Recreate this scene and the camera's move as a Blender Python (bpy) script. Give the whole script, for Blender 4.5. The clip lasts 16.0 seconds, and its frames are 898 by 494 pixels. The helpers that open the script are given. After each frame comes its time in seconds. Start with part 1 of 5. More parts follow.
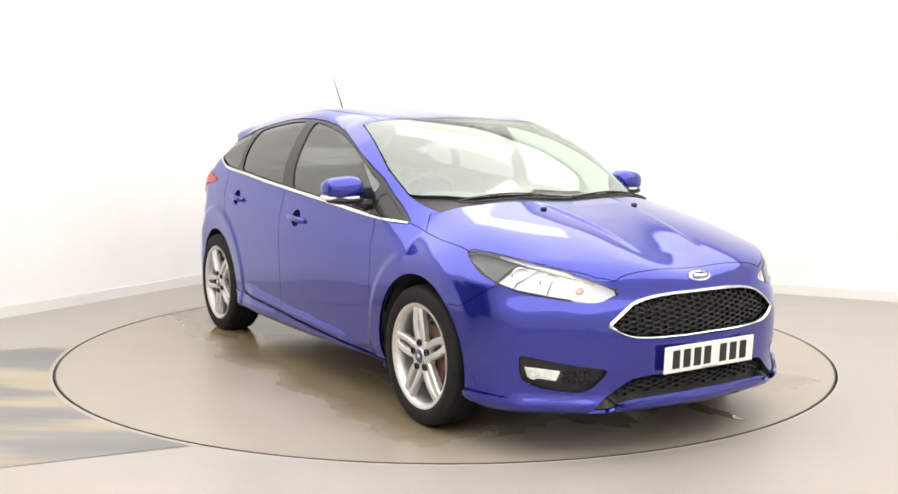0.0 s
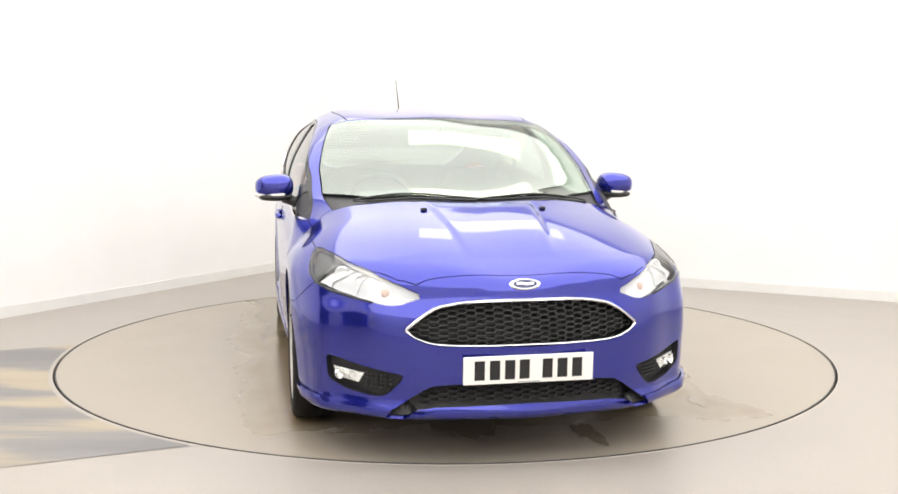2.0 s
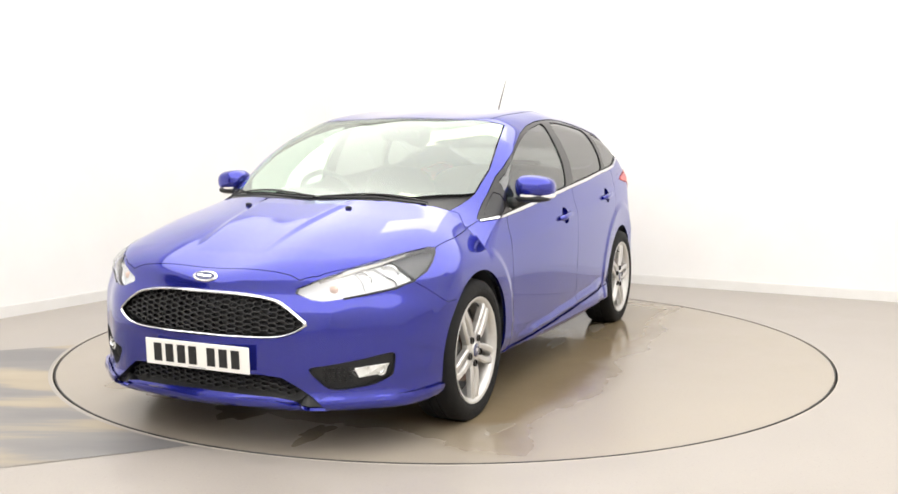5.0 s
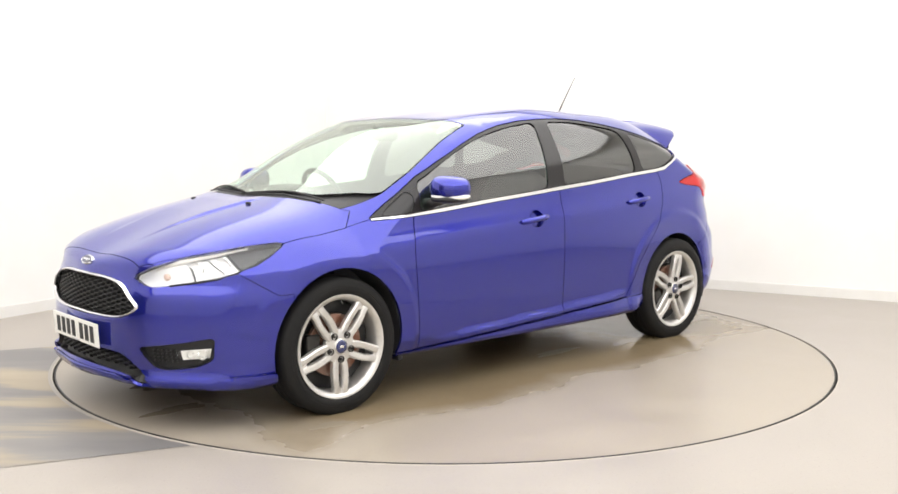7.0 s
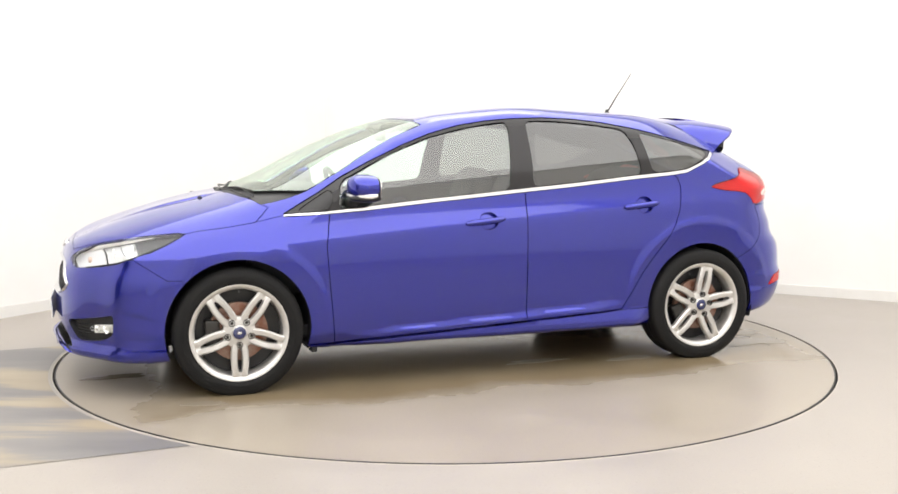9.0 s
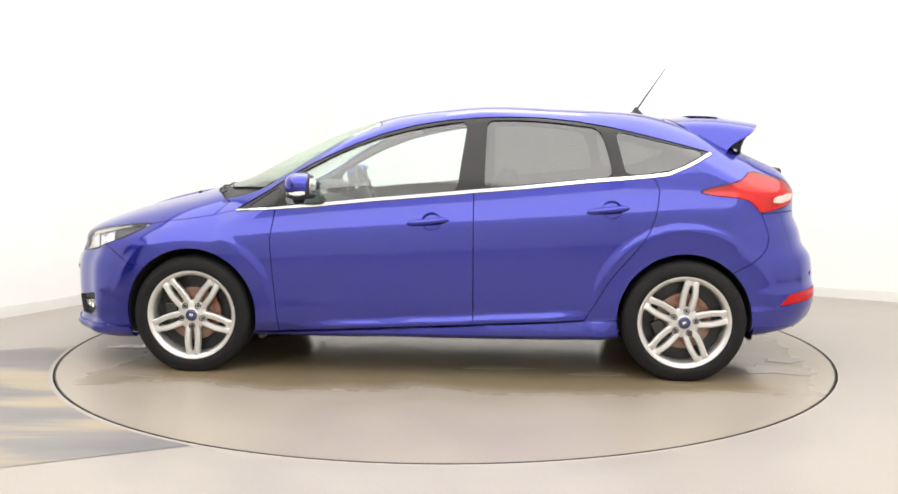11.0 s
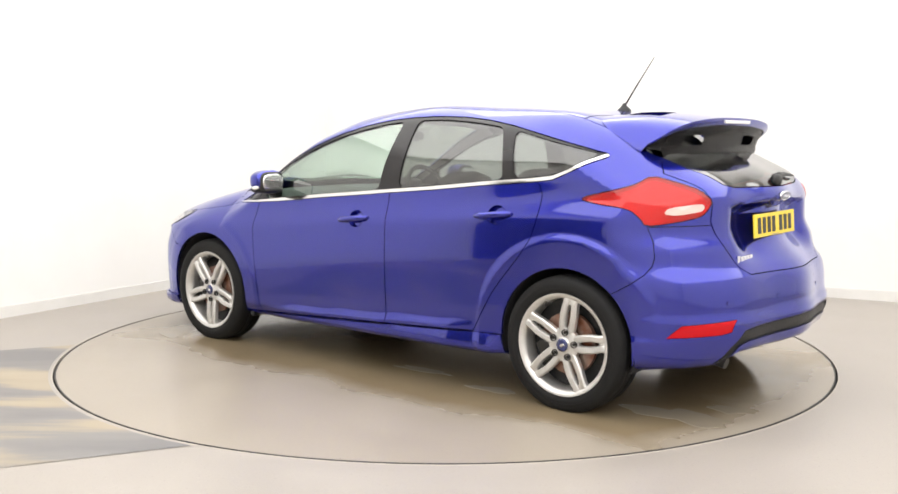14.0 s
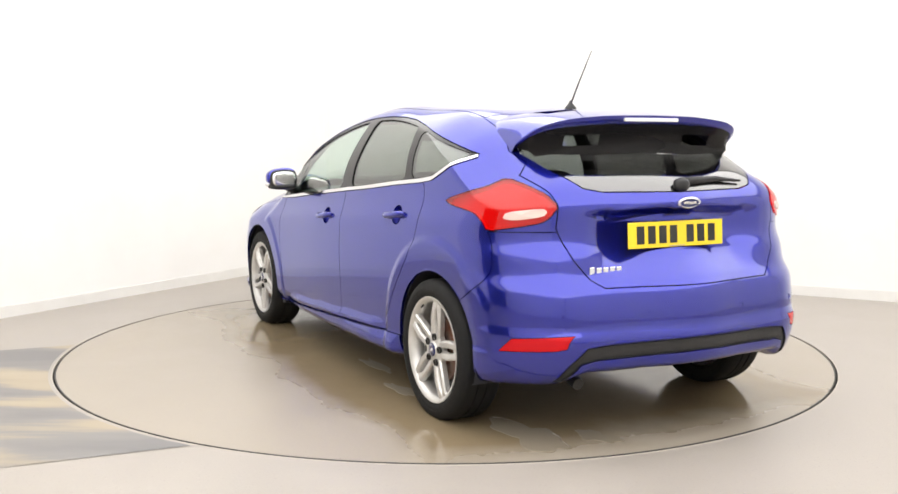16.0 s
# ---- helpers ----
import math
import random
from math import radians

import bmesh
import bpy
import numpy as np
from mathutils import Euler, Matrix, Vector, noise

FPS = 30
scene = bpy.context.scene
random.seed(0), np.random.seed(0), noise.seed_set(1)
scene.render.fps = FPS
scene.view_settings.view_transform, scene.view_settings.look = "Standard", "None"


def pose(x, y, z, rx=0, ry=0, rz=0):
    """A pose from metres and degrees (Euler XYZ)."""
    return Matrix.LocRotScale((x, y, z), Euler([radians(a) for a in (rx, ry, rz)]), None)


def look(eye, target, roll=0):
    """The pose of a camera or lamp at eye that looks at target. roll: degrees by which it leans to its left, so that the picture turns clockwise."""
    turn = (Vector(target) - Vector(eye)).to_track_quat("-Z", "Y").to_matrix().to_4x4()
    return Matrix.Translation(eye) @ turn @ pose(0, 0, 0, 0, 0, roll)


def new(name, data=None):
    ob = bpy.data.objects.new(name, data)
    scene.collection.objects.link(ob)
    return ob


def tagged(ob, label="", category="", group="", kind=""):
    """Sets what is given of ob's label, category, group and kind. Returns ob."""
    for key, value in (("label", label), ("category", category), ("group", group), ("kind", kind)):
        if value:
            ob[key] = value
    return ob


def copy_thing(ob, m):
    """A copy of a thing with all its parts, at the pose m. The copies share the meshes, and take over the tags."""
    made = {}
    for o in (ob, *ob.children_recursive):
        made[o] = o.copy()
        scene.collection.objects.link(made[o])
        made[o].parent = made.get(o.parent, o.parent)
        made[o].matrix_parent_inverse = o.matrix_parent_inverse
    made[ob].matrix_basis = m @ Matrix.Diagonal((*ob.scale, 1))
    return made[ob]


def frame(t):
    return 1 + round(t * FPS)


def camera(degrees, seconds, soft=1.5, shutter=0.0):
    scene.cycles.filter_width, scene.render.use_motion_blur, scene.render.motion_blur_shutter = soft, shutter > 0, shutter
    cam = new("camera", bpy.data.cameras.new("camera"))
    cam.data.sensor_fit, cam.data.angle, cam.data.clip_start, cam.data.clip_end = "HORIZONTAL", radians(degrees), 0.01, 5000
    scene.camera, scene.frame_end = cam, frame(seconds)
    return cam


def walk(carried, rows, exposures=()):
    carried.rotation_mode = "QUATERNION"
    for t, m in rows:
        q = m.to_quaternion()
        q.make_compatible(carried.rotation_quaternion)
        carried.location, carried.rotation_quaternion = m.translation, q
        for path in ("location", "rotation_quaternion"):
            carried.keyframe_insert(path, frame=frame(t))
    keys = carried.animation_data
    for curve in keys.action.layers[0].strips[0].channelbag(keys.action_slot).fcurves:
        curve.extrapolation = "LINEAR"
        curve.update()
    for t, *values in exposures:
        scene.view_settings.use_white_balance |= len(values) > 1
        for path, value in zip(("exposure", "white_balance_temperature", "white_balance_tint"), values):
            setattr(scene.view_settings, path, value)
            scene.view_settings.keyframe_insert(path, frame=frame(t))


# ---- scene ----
cam = camera(49.58, 16.0, soft=1.6)
EYE = Vector((0.0, -5.989, 1.27))
YAW, PITCH = radians(-0.184), radians(-6.289)
AHEAD = Vector((-math.sin(YAW) * math.cos(PITCH), math.cos(YAW) * math.cos(PITCH), math.sin(PITCH)))
VIEW = look(EYE, EYE + 5 * AHEAD, 0.095)
walk(cam, [(0.0, VIEW), (16.0, VIEW)])

# ---------------------------------------------------------------- light
world = bpy.data.worlds.new("world")
scene.world = world
world.use_nodes = True
world.node_tree.nodes["Background"].inputs["Color"].default_value = (0.9, 0.95, 1.0, 1)
world.node_tree.nodes["Background"].inputs["Strength"].default_value = 0.05
scene.view_settings.exposure = 0.0

ROOM_H = 3.7


def ceiling_lamp(x, y, w, d, watts, colour):
    lamp = bpy.data.lights.new("panel_light", "AREA")
    lamp.shape, lamp.size, lamp.size_y = "RECTANGLE", w, d
    lamp.energy, lamp.color = watts, colour
    ob = new("panel_light", lamp)
    ob.matrix_world = pose(x, y, ROOM_H - 0.12)
    return ob


# evenly glowing ceiling over the whole room, and one warmer panel over the turntable's far side
ceiling_lamp(0.07, -3.09, 9.2, 11.2, 750, (1.0, 0.985, 0.965)).rotation_euler = (0, 0, radians(-28))
ceiling_lamp(0.45, 1.5, 1.5, 0.7, 8.6, (1.0, 0.95, 0.66)).location.z = ROOM_H - 0.2


# ---------------------------------------------------------------- materials
def material(name, colour=(0.8, 0.8, 0.8), rough=0.5, metal=0.0, **more):
    m = bpy.data.materials.new(name)
    m.use_nodes = True
    b = m.node_tree.nodes["Principled BSDF"]
    b.inputs["Base Color"].default_value = (*colour, 1)
    b.inputs["Roughness"].default_value = rough
    b.inputs["Metallic"].default_value = metal
    for key, value in more.items():
        b.inputs[key.replace("_", " ")].default_value = value
    return m


def link(m, a, out, b, inp):
    m.node_tree.links.new(a.outputs[out], b.inputs[inp])


def node(m, kind, **values):
    n = m.node_tree.nodes.new(kind)
    for key, value in values.items():
        n.inputs[key.replace("_", " ")].default_value = value
    return n


def coords(m, scale=(1, 1, 1)):
    c = node(m, "ShaderNodeTexCoord")
    p = node(m, "ShaderNodeMapping", Scale=scale)
    link(m, c, "Object", p, "Vector")
    return p


def ramp(m, source, out, stops):
    r = node(m, "ShaderNodeValToRGB")
    link(m, source, out, r, "Fac")
    el = r.color_ramp.elements
    while len(el) < len(stops):
        el.new(0.5)
    for e, (at, c) in zip(el, stops):
        e.position, e.color = at, (*c, 1)
    return r


def bump(m, source, out, strength, distance):
    b = node(m, "ShaderNodeBump", Strength=strength, Distance=distance)
    link(m, source, out, b, "Height")
    m.node_tree.links.new(b.outputs["Normal"], m.node_tree.nodes["Principled BSDF"].inputs["Normal"])
    return b


def shader(m):
    return m.node_tree.nodes["Principled BSDF"]


def mottled(m, scale, stops, rough=None, relief=0.0, detail=6):
    p = coords(m)
    n = node(m, "ShaderNodeTexNoise", Scale=scale, Detail=detail, Roughness=0.6)
    link(m, p, "Vector", n, "Vector")
    r = ramp(m, n, "Fac", stops)
    link(m, r, "Color", shader(m), "Base Color")
    if rough:
        rr = ramp(m, n, "Fac", [(0.3, (rough[0],) * 3), (0.7, (rough[1],) * 3)])
        link(m, rr, "Color", shader(m), "Roughness")
    if relief:
        bump(m, n, "Fac", relief, 0.004)
    return m


M_WALL = mottled(material("white_wall_paint", rough=0.8), 1.5, [(0.35, (0.83, 0.82, 0.80)), (0.7, (0.86, 0.855, 0.84))], relief=0.05)
M_SHUTTER = mottled(material("grey_shutter_paint", rough=0.5), 3.0, [(0.35, (0.045, 0.047, 0.05)), (0.7, (0.06, 0.062, 0.066))], relief=0.05)
M_SKIRT = mottled(material("white_skirting_paint", rough=0.35), 6.0, [(0.35, (0.74, 0.73, 0.70)), (0.7, (0.78, 0.77, 0.745))])


def floor_material(name, dark, light, speckle, rough):
    """Vinyl floor: broad mottling with fine pale and dark specks."""
    m = material(name, rough=rough)
    p = coords(m)
    n = node(m, "ShaderNodeTexNoise", Scale=1.7, Detail=8.0, Roughness=0.65)
    link(m, p, "Vector", n, "Vector")
    base = ramp(m, n, "Fac", [(0.35, dark), (0.65, light)])
    v = node(m, "ShaderNodeTexNoise", Scale=85.0, Detail=3.0, Roughness=0.7)
    link(m, p, "Vector", v, "Vector")
    spots = ramp(m, v, "Fac", [(0.30, (0.78, 0.76, 0.74)), (0.40, (1.0, 1.0, 1.0)), (0.62, (1.0, 1.0, 1.0)), (0.72, (1.22, 1.2, 1.18))])
    mix = node(m, "ShaderNodeMix")
    mix.data_type, mix.blend_type = "RGBA", "MULTIPLY"
    mix.inputs[0].default_value = speckle
    m.node_tree.links.new(base.outputs["Color"], mix.inputs[6])
    m.node_tree.links.new(spots.outputs["Color"], mix.inputs[7])
    m.node_tree.links.new(mix.outputs[2], shader(m).inputs["Base Color"])
    rr = ramp(m, n, "Fac", [(0.3, (rough - 0.08,) * 3), (0.7, (rough + 0.08,) * 3)])
    link(m, rr, "Color", shader(m), "Roughness")
    bump(m, v, "Fac", 0.08, 0.001)
    return m, mix, rr


M_FLOOR = floor_material("speckled_vinyl_floor", (0.318, 0.288, 0.256), (0.356, 0.324, 0.290), 0.8, 0.42)[0]
M_DISC, _mix, _rr = floor_material("turntable_vinyl", (0.305, 0.266, 0.214), (0.345, 0.303, 0.248), 0.75, 0.34)


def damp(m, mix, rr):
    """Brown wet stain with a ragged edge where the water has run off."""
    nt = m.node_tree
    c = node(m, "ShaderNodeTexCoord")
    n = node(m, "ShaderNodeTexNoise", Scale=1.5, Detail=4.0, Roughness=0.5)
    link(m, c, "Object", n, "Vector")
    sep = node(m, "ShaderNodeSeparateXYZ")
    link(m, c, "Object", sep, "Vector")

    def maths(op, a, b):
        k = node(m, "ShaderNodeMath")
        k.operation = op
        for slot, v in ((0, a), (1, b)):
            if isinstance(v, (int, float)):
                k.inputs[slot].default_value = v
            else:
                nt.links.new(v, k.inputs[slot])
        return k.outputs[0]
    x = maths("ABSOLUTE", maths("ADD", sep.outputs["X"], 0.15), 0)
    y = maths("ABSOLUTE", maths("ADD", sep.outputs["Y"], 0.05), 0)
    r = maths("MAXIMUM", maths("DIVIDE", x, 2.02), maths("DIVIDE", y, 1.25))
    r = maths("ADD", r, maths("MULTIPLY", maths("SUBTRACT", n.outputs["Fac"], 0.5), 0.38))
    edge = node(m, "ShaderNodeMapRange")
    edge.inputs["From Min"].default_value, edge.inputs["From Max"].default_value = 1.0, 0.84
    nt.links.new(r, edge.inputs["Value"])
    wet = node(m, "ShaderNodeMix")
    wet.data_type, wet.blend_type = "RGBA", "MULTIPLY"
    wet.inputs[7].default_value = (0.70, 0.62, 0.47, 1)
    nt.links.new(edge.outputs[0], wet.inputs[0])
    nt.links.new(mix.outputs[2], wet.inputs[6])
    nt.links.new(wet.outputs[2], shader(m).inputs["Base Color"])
    ro = node(m, "ShaderNodeMix")
    ro.data_type = "RGBA"
    ro.inputs[7].default_value = (0.13, 0.13, 0.13, 1)
    nt.links.new(edge.outputs[0], ro.inputs[0])
    nt.links.new(rr.outputs["Color"], ro.inputs[6])
    nt.links.new(ro.outputs[2], shader(m).inputs["Roughness"])


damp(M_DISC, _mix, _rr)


def strip_material():
    m = material("worn_grey_floor_paint", rough=0.45)
    c = node(m, "ShaderNodeTexCoord")
    p = node(m, "ShaderNodeMapping", Scale=(0.42, 1.9, 1.0))
    p.inputs["Rotation"].default_value = (0, 0, radians(-10))
    link(m, c, "Object", p, "Vector")
    n = node(m, "ShaderNodeTexNoise", Scale=1.15, Detail=7.0, Roughness=0.52, Distortion=0.35)
    link(m, p, "Vector", n, "Vector")
    r = ramp(m, n, "Fac", [(0.38, (0.165, 0.158, 0.156)), (0.48, (0.205, 0.194, 0.185)), (0.54, (0.33, 0.275, 0.195)), (0.66, (0.37, 0.315, 0.23))])
    link(m, r, "Color", shader(m), "Base Color")
    return m


M_STRIP = strip_material()
M_WATER = material("standing_water", (0.27, 0.23, 0.175), 0.05, Specular_IOR_Level=0.5)
M_BLACK = material("black_plastic", (0.012, 0.012, 0.013), 0.45)
M_RUBBER = mottled(material("tyre_rubber", rough=0.7, Specular_IOR_Level=0.22), 40.0, [(0.35, (0.008, 0.008, 0.0085)), (0.7, (0.014, 0.0138, 0.0135))], (0.6, 0.8))
M_PAINT = material("blue_metallic_paint", (0.013, 0.016, 0.28), 0.23, 0.80, Coat_Weight=1.0, Coat_Roughness=0.02, Coat_IOR=1.66, Specular_IOR_Level=0.0, Specular_Tint=(0.62, 0.66, 0.95, 1))


def flakes(m):
    """Metallic flake: fine change of tone, and faint water marks in the lacquer."""
    p = coords(m)
    n = node(m, "ShaderNodeTexNoise", Scale=900.0, Detail=2.0)
    link(m, p, "Vector", n, "Vector")
    r = ramp(m, n, "Fac", [(0.3, (0.008, 0.012, 0.23)), (0.7, (0.015, 0.022, 0.37))])
    link(m, r, "Color", shader(m), "Base Color")
    d = node(m, "ShaderNodeTexNoise", Scale=7.0, Detail=5.0, Roughness=0.7)
    link(m, p, "Vector", d, "Vector")
    rr = ramp(m, d, "Fac", [(0.45, (0.035,) * 3), (0.75, (0.10,) * 3)])
    link(m, rr, "Color", shader(m), "Coat Roughness")


flakes(M_PAINT)
M_ALLOY = mottled(material("silver_alloy", rough=0.38, metal=0.75), 30.0, [(0.35, (0.60, 0.59, 0.575)), (0.7, (0.68, 0.67, 0.65))], (0.33, 0.45))
M_CHROME = material("chrome", (0.8, 0.8, 0.8), 0.08, 1.0)


def glass(name, tint, gloss, sheen=(1, 1, 1)):
    """Thin pane: clear with a tint, and a mirror sheen that grows at grazing angles."""
    m = bpy.data.materials.new(name)
    m.use_nodes = True
    nt = m.node_tree
    nt.nodes.clear()
    out = nt.nodes.new("ShaderNodeOutputMaterial")
    mix = nt.nodes.new("ShaderNodeMixShader")
    clear = nt.nodes.new("ShaderNodeBsdfTransparent")
    clear.inputs["Color"].default_value = (*tint, 1)
    shine = nt.nodes.new("ShaderNodeBsdfGlossy")
    shine.inputs["Roughness"].default_value = 0.045
    shine.inputs["Color"].default_value = (*sheen, 1)
    face = nt.nodes.new("ShaderNodeLayerWeight")
    face.inputs["Blend"].default_value = 0.5
    power = nt.nodes.new("ShaderNodeMath")
    power.operation = "POWER"
    power.inputs[1].default_value = 4.5
    span = nt.nodes.new("ShaderNodeMapRange")
    span.inputs["To Min"].default_value = gloss
    span.inputs["To Max"].default_value = 0.9
    nt.links.new(face.outputs["Facing"], power.inputs[0])
    nt.links.new(power.outputs[0], span.inputs["Value"])
    nt.links.new(span.outputs[0], mix.inputs[0])
    nt.links.new(clear.outputs[0], mix.inputs[1])
    nt.links.new(shine.outputs[0], mix.inputs[2])
    nt.links.new(mix.outputs[0], out.inputs[0])
    return m


M_GLASS = glass("green_tinted_glass", (0.84, 0.95, 0.90), 0.13)
M_SCREEN = glass("windscreen_glass", (0.76, 0.90, 0.80), 0.22, (0.88, 0.94, 0.87))
M_GLASS_DARK = glass("privacy_glass", (0.25, 0.26, 0.25), 0.12)
M_GLASS_REAR = glass("rear_privacy_glass", (0.22, 0.225, 0.22), 0.20)
M_LENS = glass("clear_lens", (0.95, 0.96, 0.97), 0.05)
M_RED_GLASS = glass("red_lens", (0.85, 0.06, 0.05), 0.05)
M_RED_BACK = material("red_lamp_reflector", (0.75, 0.10, 0.08), 0.35)
M_RED = material("red_reflector", (0.50, 0.004, 0.008), 0.25, Specular_IOR_Level=0.25)
M_AMBER = material("amber_lens", (0.78, 0.58, 0.48), 0.2)
# white base colour stands in for the ceiling mirrored in the headlamp chambers
M_LAMP_SHEEN = material("lamp_housing", (0.90, 0.90, 0.90), 0.25, 0.1)
M_LAMP_BLACK = material("lamp_mask", (0.02, 0.02, 0.022), 0.3)
M_REFLECTOR = material("lamp_reflector", (0.88, 0.88, 0.87), 0.16, 1.0)
M_WHITE_LENS = material("white_lens", (0.85, 0.83, 0.78), 0.2)
M_REVERSING = material("reversing_lens_plastic", (0.72, 0.55, 0.50), 0.15)
M_MESH_BLACK = mottled(material("textured_black_plastic", rough=0.5), 60.0, [(0.3, (0.010, 0.010, 0.011)), (0.7, (0.02, 0.02, 0.021))], (0.4, 0.6), 0.2)
M_TRIM_BLACK = material("gloss_black_trim", (0.014, 0.013, 0.014), 0.18, Specular_IOR_Level=0.4)
M_LINING = material("dark_lining", (0.022, 0.022, 0.024), 0.8)
M_SEAT = mottled(material("dark_seat_cloth", rough=0.9), 90.0, [(0.3, (0.020, 0.020, 0.022)), (0.7, (0.05, 0.05, 0.052))], relief=0.3)
M_DASH = mottled(material("dashboard_plastic", rough=0.65), 120.0, [(0.3, (0.03, 0.03, 0.032)), (0.7, (0.045, 0.045, 0.047))], relief=0.2)
M_HEADLINER = material("pale_headlining", (0.55, 0.54, 0.50), 0.9)
M_PLATE_W = material("white_plate", (0.85, 0.84, 0.80), 0.3)
M_PLATE_Y = material("yellow_plate", (0.86, 0.62, 0.02), 0.3)
M_BAR_GREY = material("grey_print", (0.25, 0.25, 0.3), 0.5)
M_BADGE_BLUE = material("badge_blue", (0.012, 0.02, 0.10), 0.2, Coat_Weight=1.0)
M_DISC_BRAKE = mottled(material("brake_disc", rough=0.45, metal=0.6), 14.0, [(0.35, (0.20, 0.07, 0.035)), (0.65, (0.32, 0.24, 0.20))])
M_STEEL = material("dull_steel", (0.05, 0.048, 0.046), 0.4, 0.8)
M_EDGE = material("worn_edge", (0.42, 0.38, 0.33), 0.5, 0.1)
M_MIRROR = material("mirror", (0.9, 0.9, 0.9), 0.02, 1.0)


# ---------------------------------------------------------------- mesh helpers
def part(name, bm, mat, parent=None, label="", smooth=False):
    me = bpy.data.meshes.new(name)
    bmesh.ops.recalc_face_normals(bm, faces=bm.faces[:])
    bm.to_mesh(me)
    bm.free()
    for m in (mat if isinstance(mat, (list, tuple)) else [mat]):
        me.materials.append(m)
    if smooth:
        me.shade_smooth()
        if smooth != 1:
            me.set_sharp_from_angle(angle=radians(smooth))
    ob = new(name, me)
    if parent:
        ob.parent = parent
    if label:
        ob["label"] = label
    return ob


def box(bm, x0, x1, y0, y1, z0, z1, bevel=0.0, segments=2):
    r = bmesh.ops.create_cube(bm, size=1, matrix=Matrix.Translation(((x0 + x1) / 2, (y0 + y1) / 2, (z0 + z1) / 2)) @ Matrix.Diagonal((abs(x1 - x0), abs(y1 - y0), abs(z1 - z0), 1)))
    if bevel:
        es = list({e for v in r["verts"] for e in v.link_edges})
        bmesh.ops.bevel(bm, geom=es, offset=bevel, segments=segments, profile=0.5, affect="EDGES")


def lathe(bm, profile, n=64, axis="Y"):
    """Turn (radius, offset) pairs round an axis."""
    rings = []
    for r, o in profile:
        ring = []
        for k in range(n):
            a = 2 * math.pi * k / n
            c, s = r * math.cos(a), r * math.sin(a)
            ring.append(bm.verts.new((c, o, s) if axis == "Y" else (c, s, o)))
        rings.append(ring)
    for a, b in zip(rings, rings[1:]):
        for k in range(n):
            bm.faces.new((a[k], a[(k + 1) % n], b[(k + 1) % n], b[k]))
    return rings


# ---------------------------------------------------------------- the room
DISC_R = 2.284
CORNER = Vector((-1.242, 4.142, 0))
ALONG_R = Vector((0.885, -0.466, 0)).normalized()
ALONG_L = Vector((-0.506, -0.862, 0)).normalized()
ROOM_U, ROOM_V = 9.5, 11.5
DOOR_FROM, DOOR_TO, DOOR_H = 7.7, 11.2, 2.5


def slab(bm, a, b, out, z0, z1, thick):
    """A wall panel from a to b, thickened outwards."""
    n = Vector(out).normalized() * thick
    lo = [Vector((v.x, v.y, z0)) for v in (a, b, b + n, a + n)]
    hi = [Vector((v.x, v.y, z1)) for v in (a, b, b + n, a + n)]
    lo, hi = [bm.verts.new(v) for v in lo], [bm.verts.new(v) for v in hi]
    bm.faces.new(lo), bm.faces.new(hi)
    for k in range(4):
        bm.faces.new((lo[k], lo[(k + 1) % 4], hi[(k + 1) % 4], hi[k]))


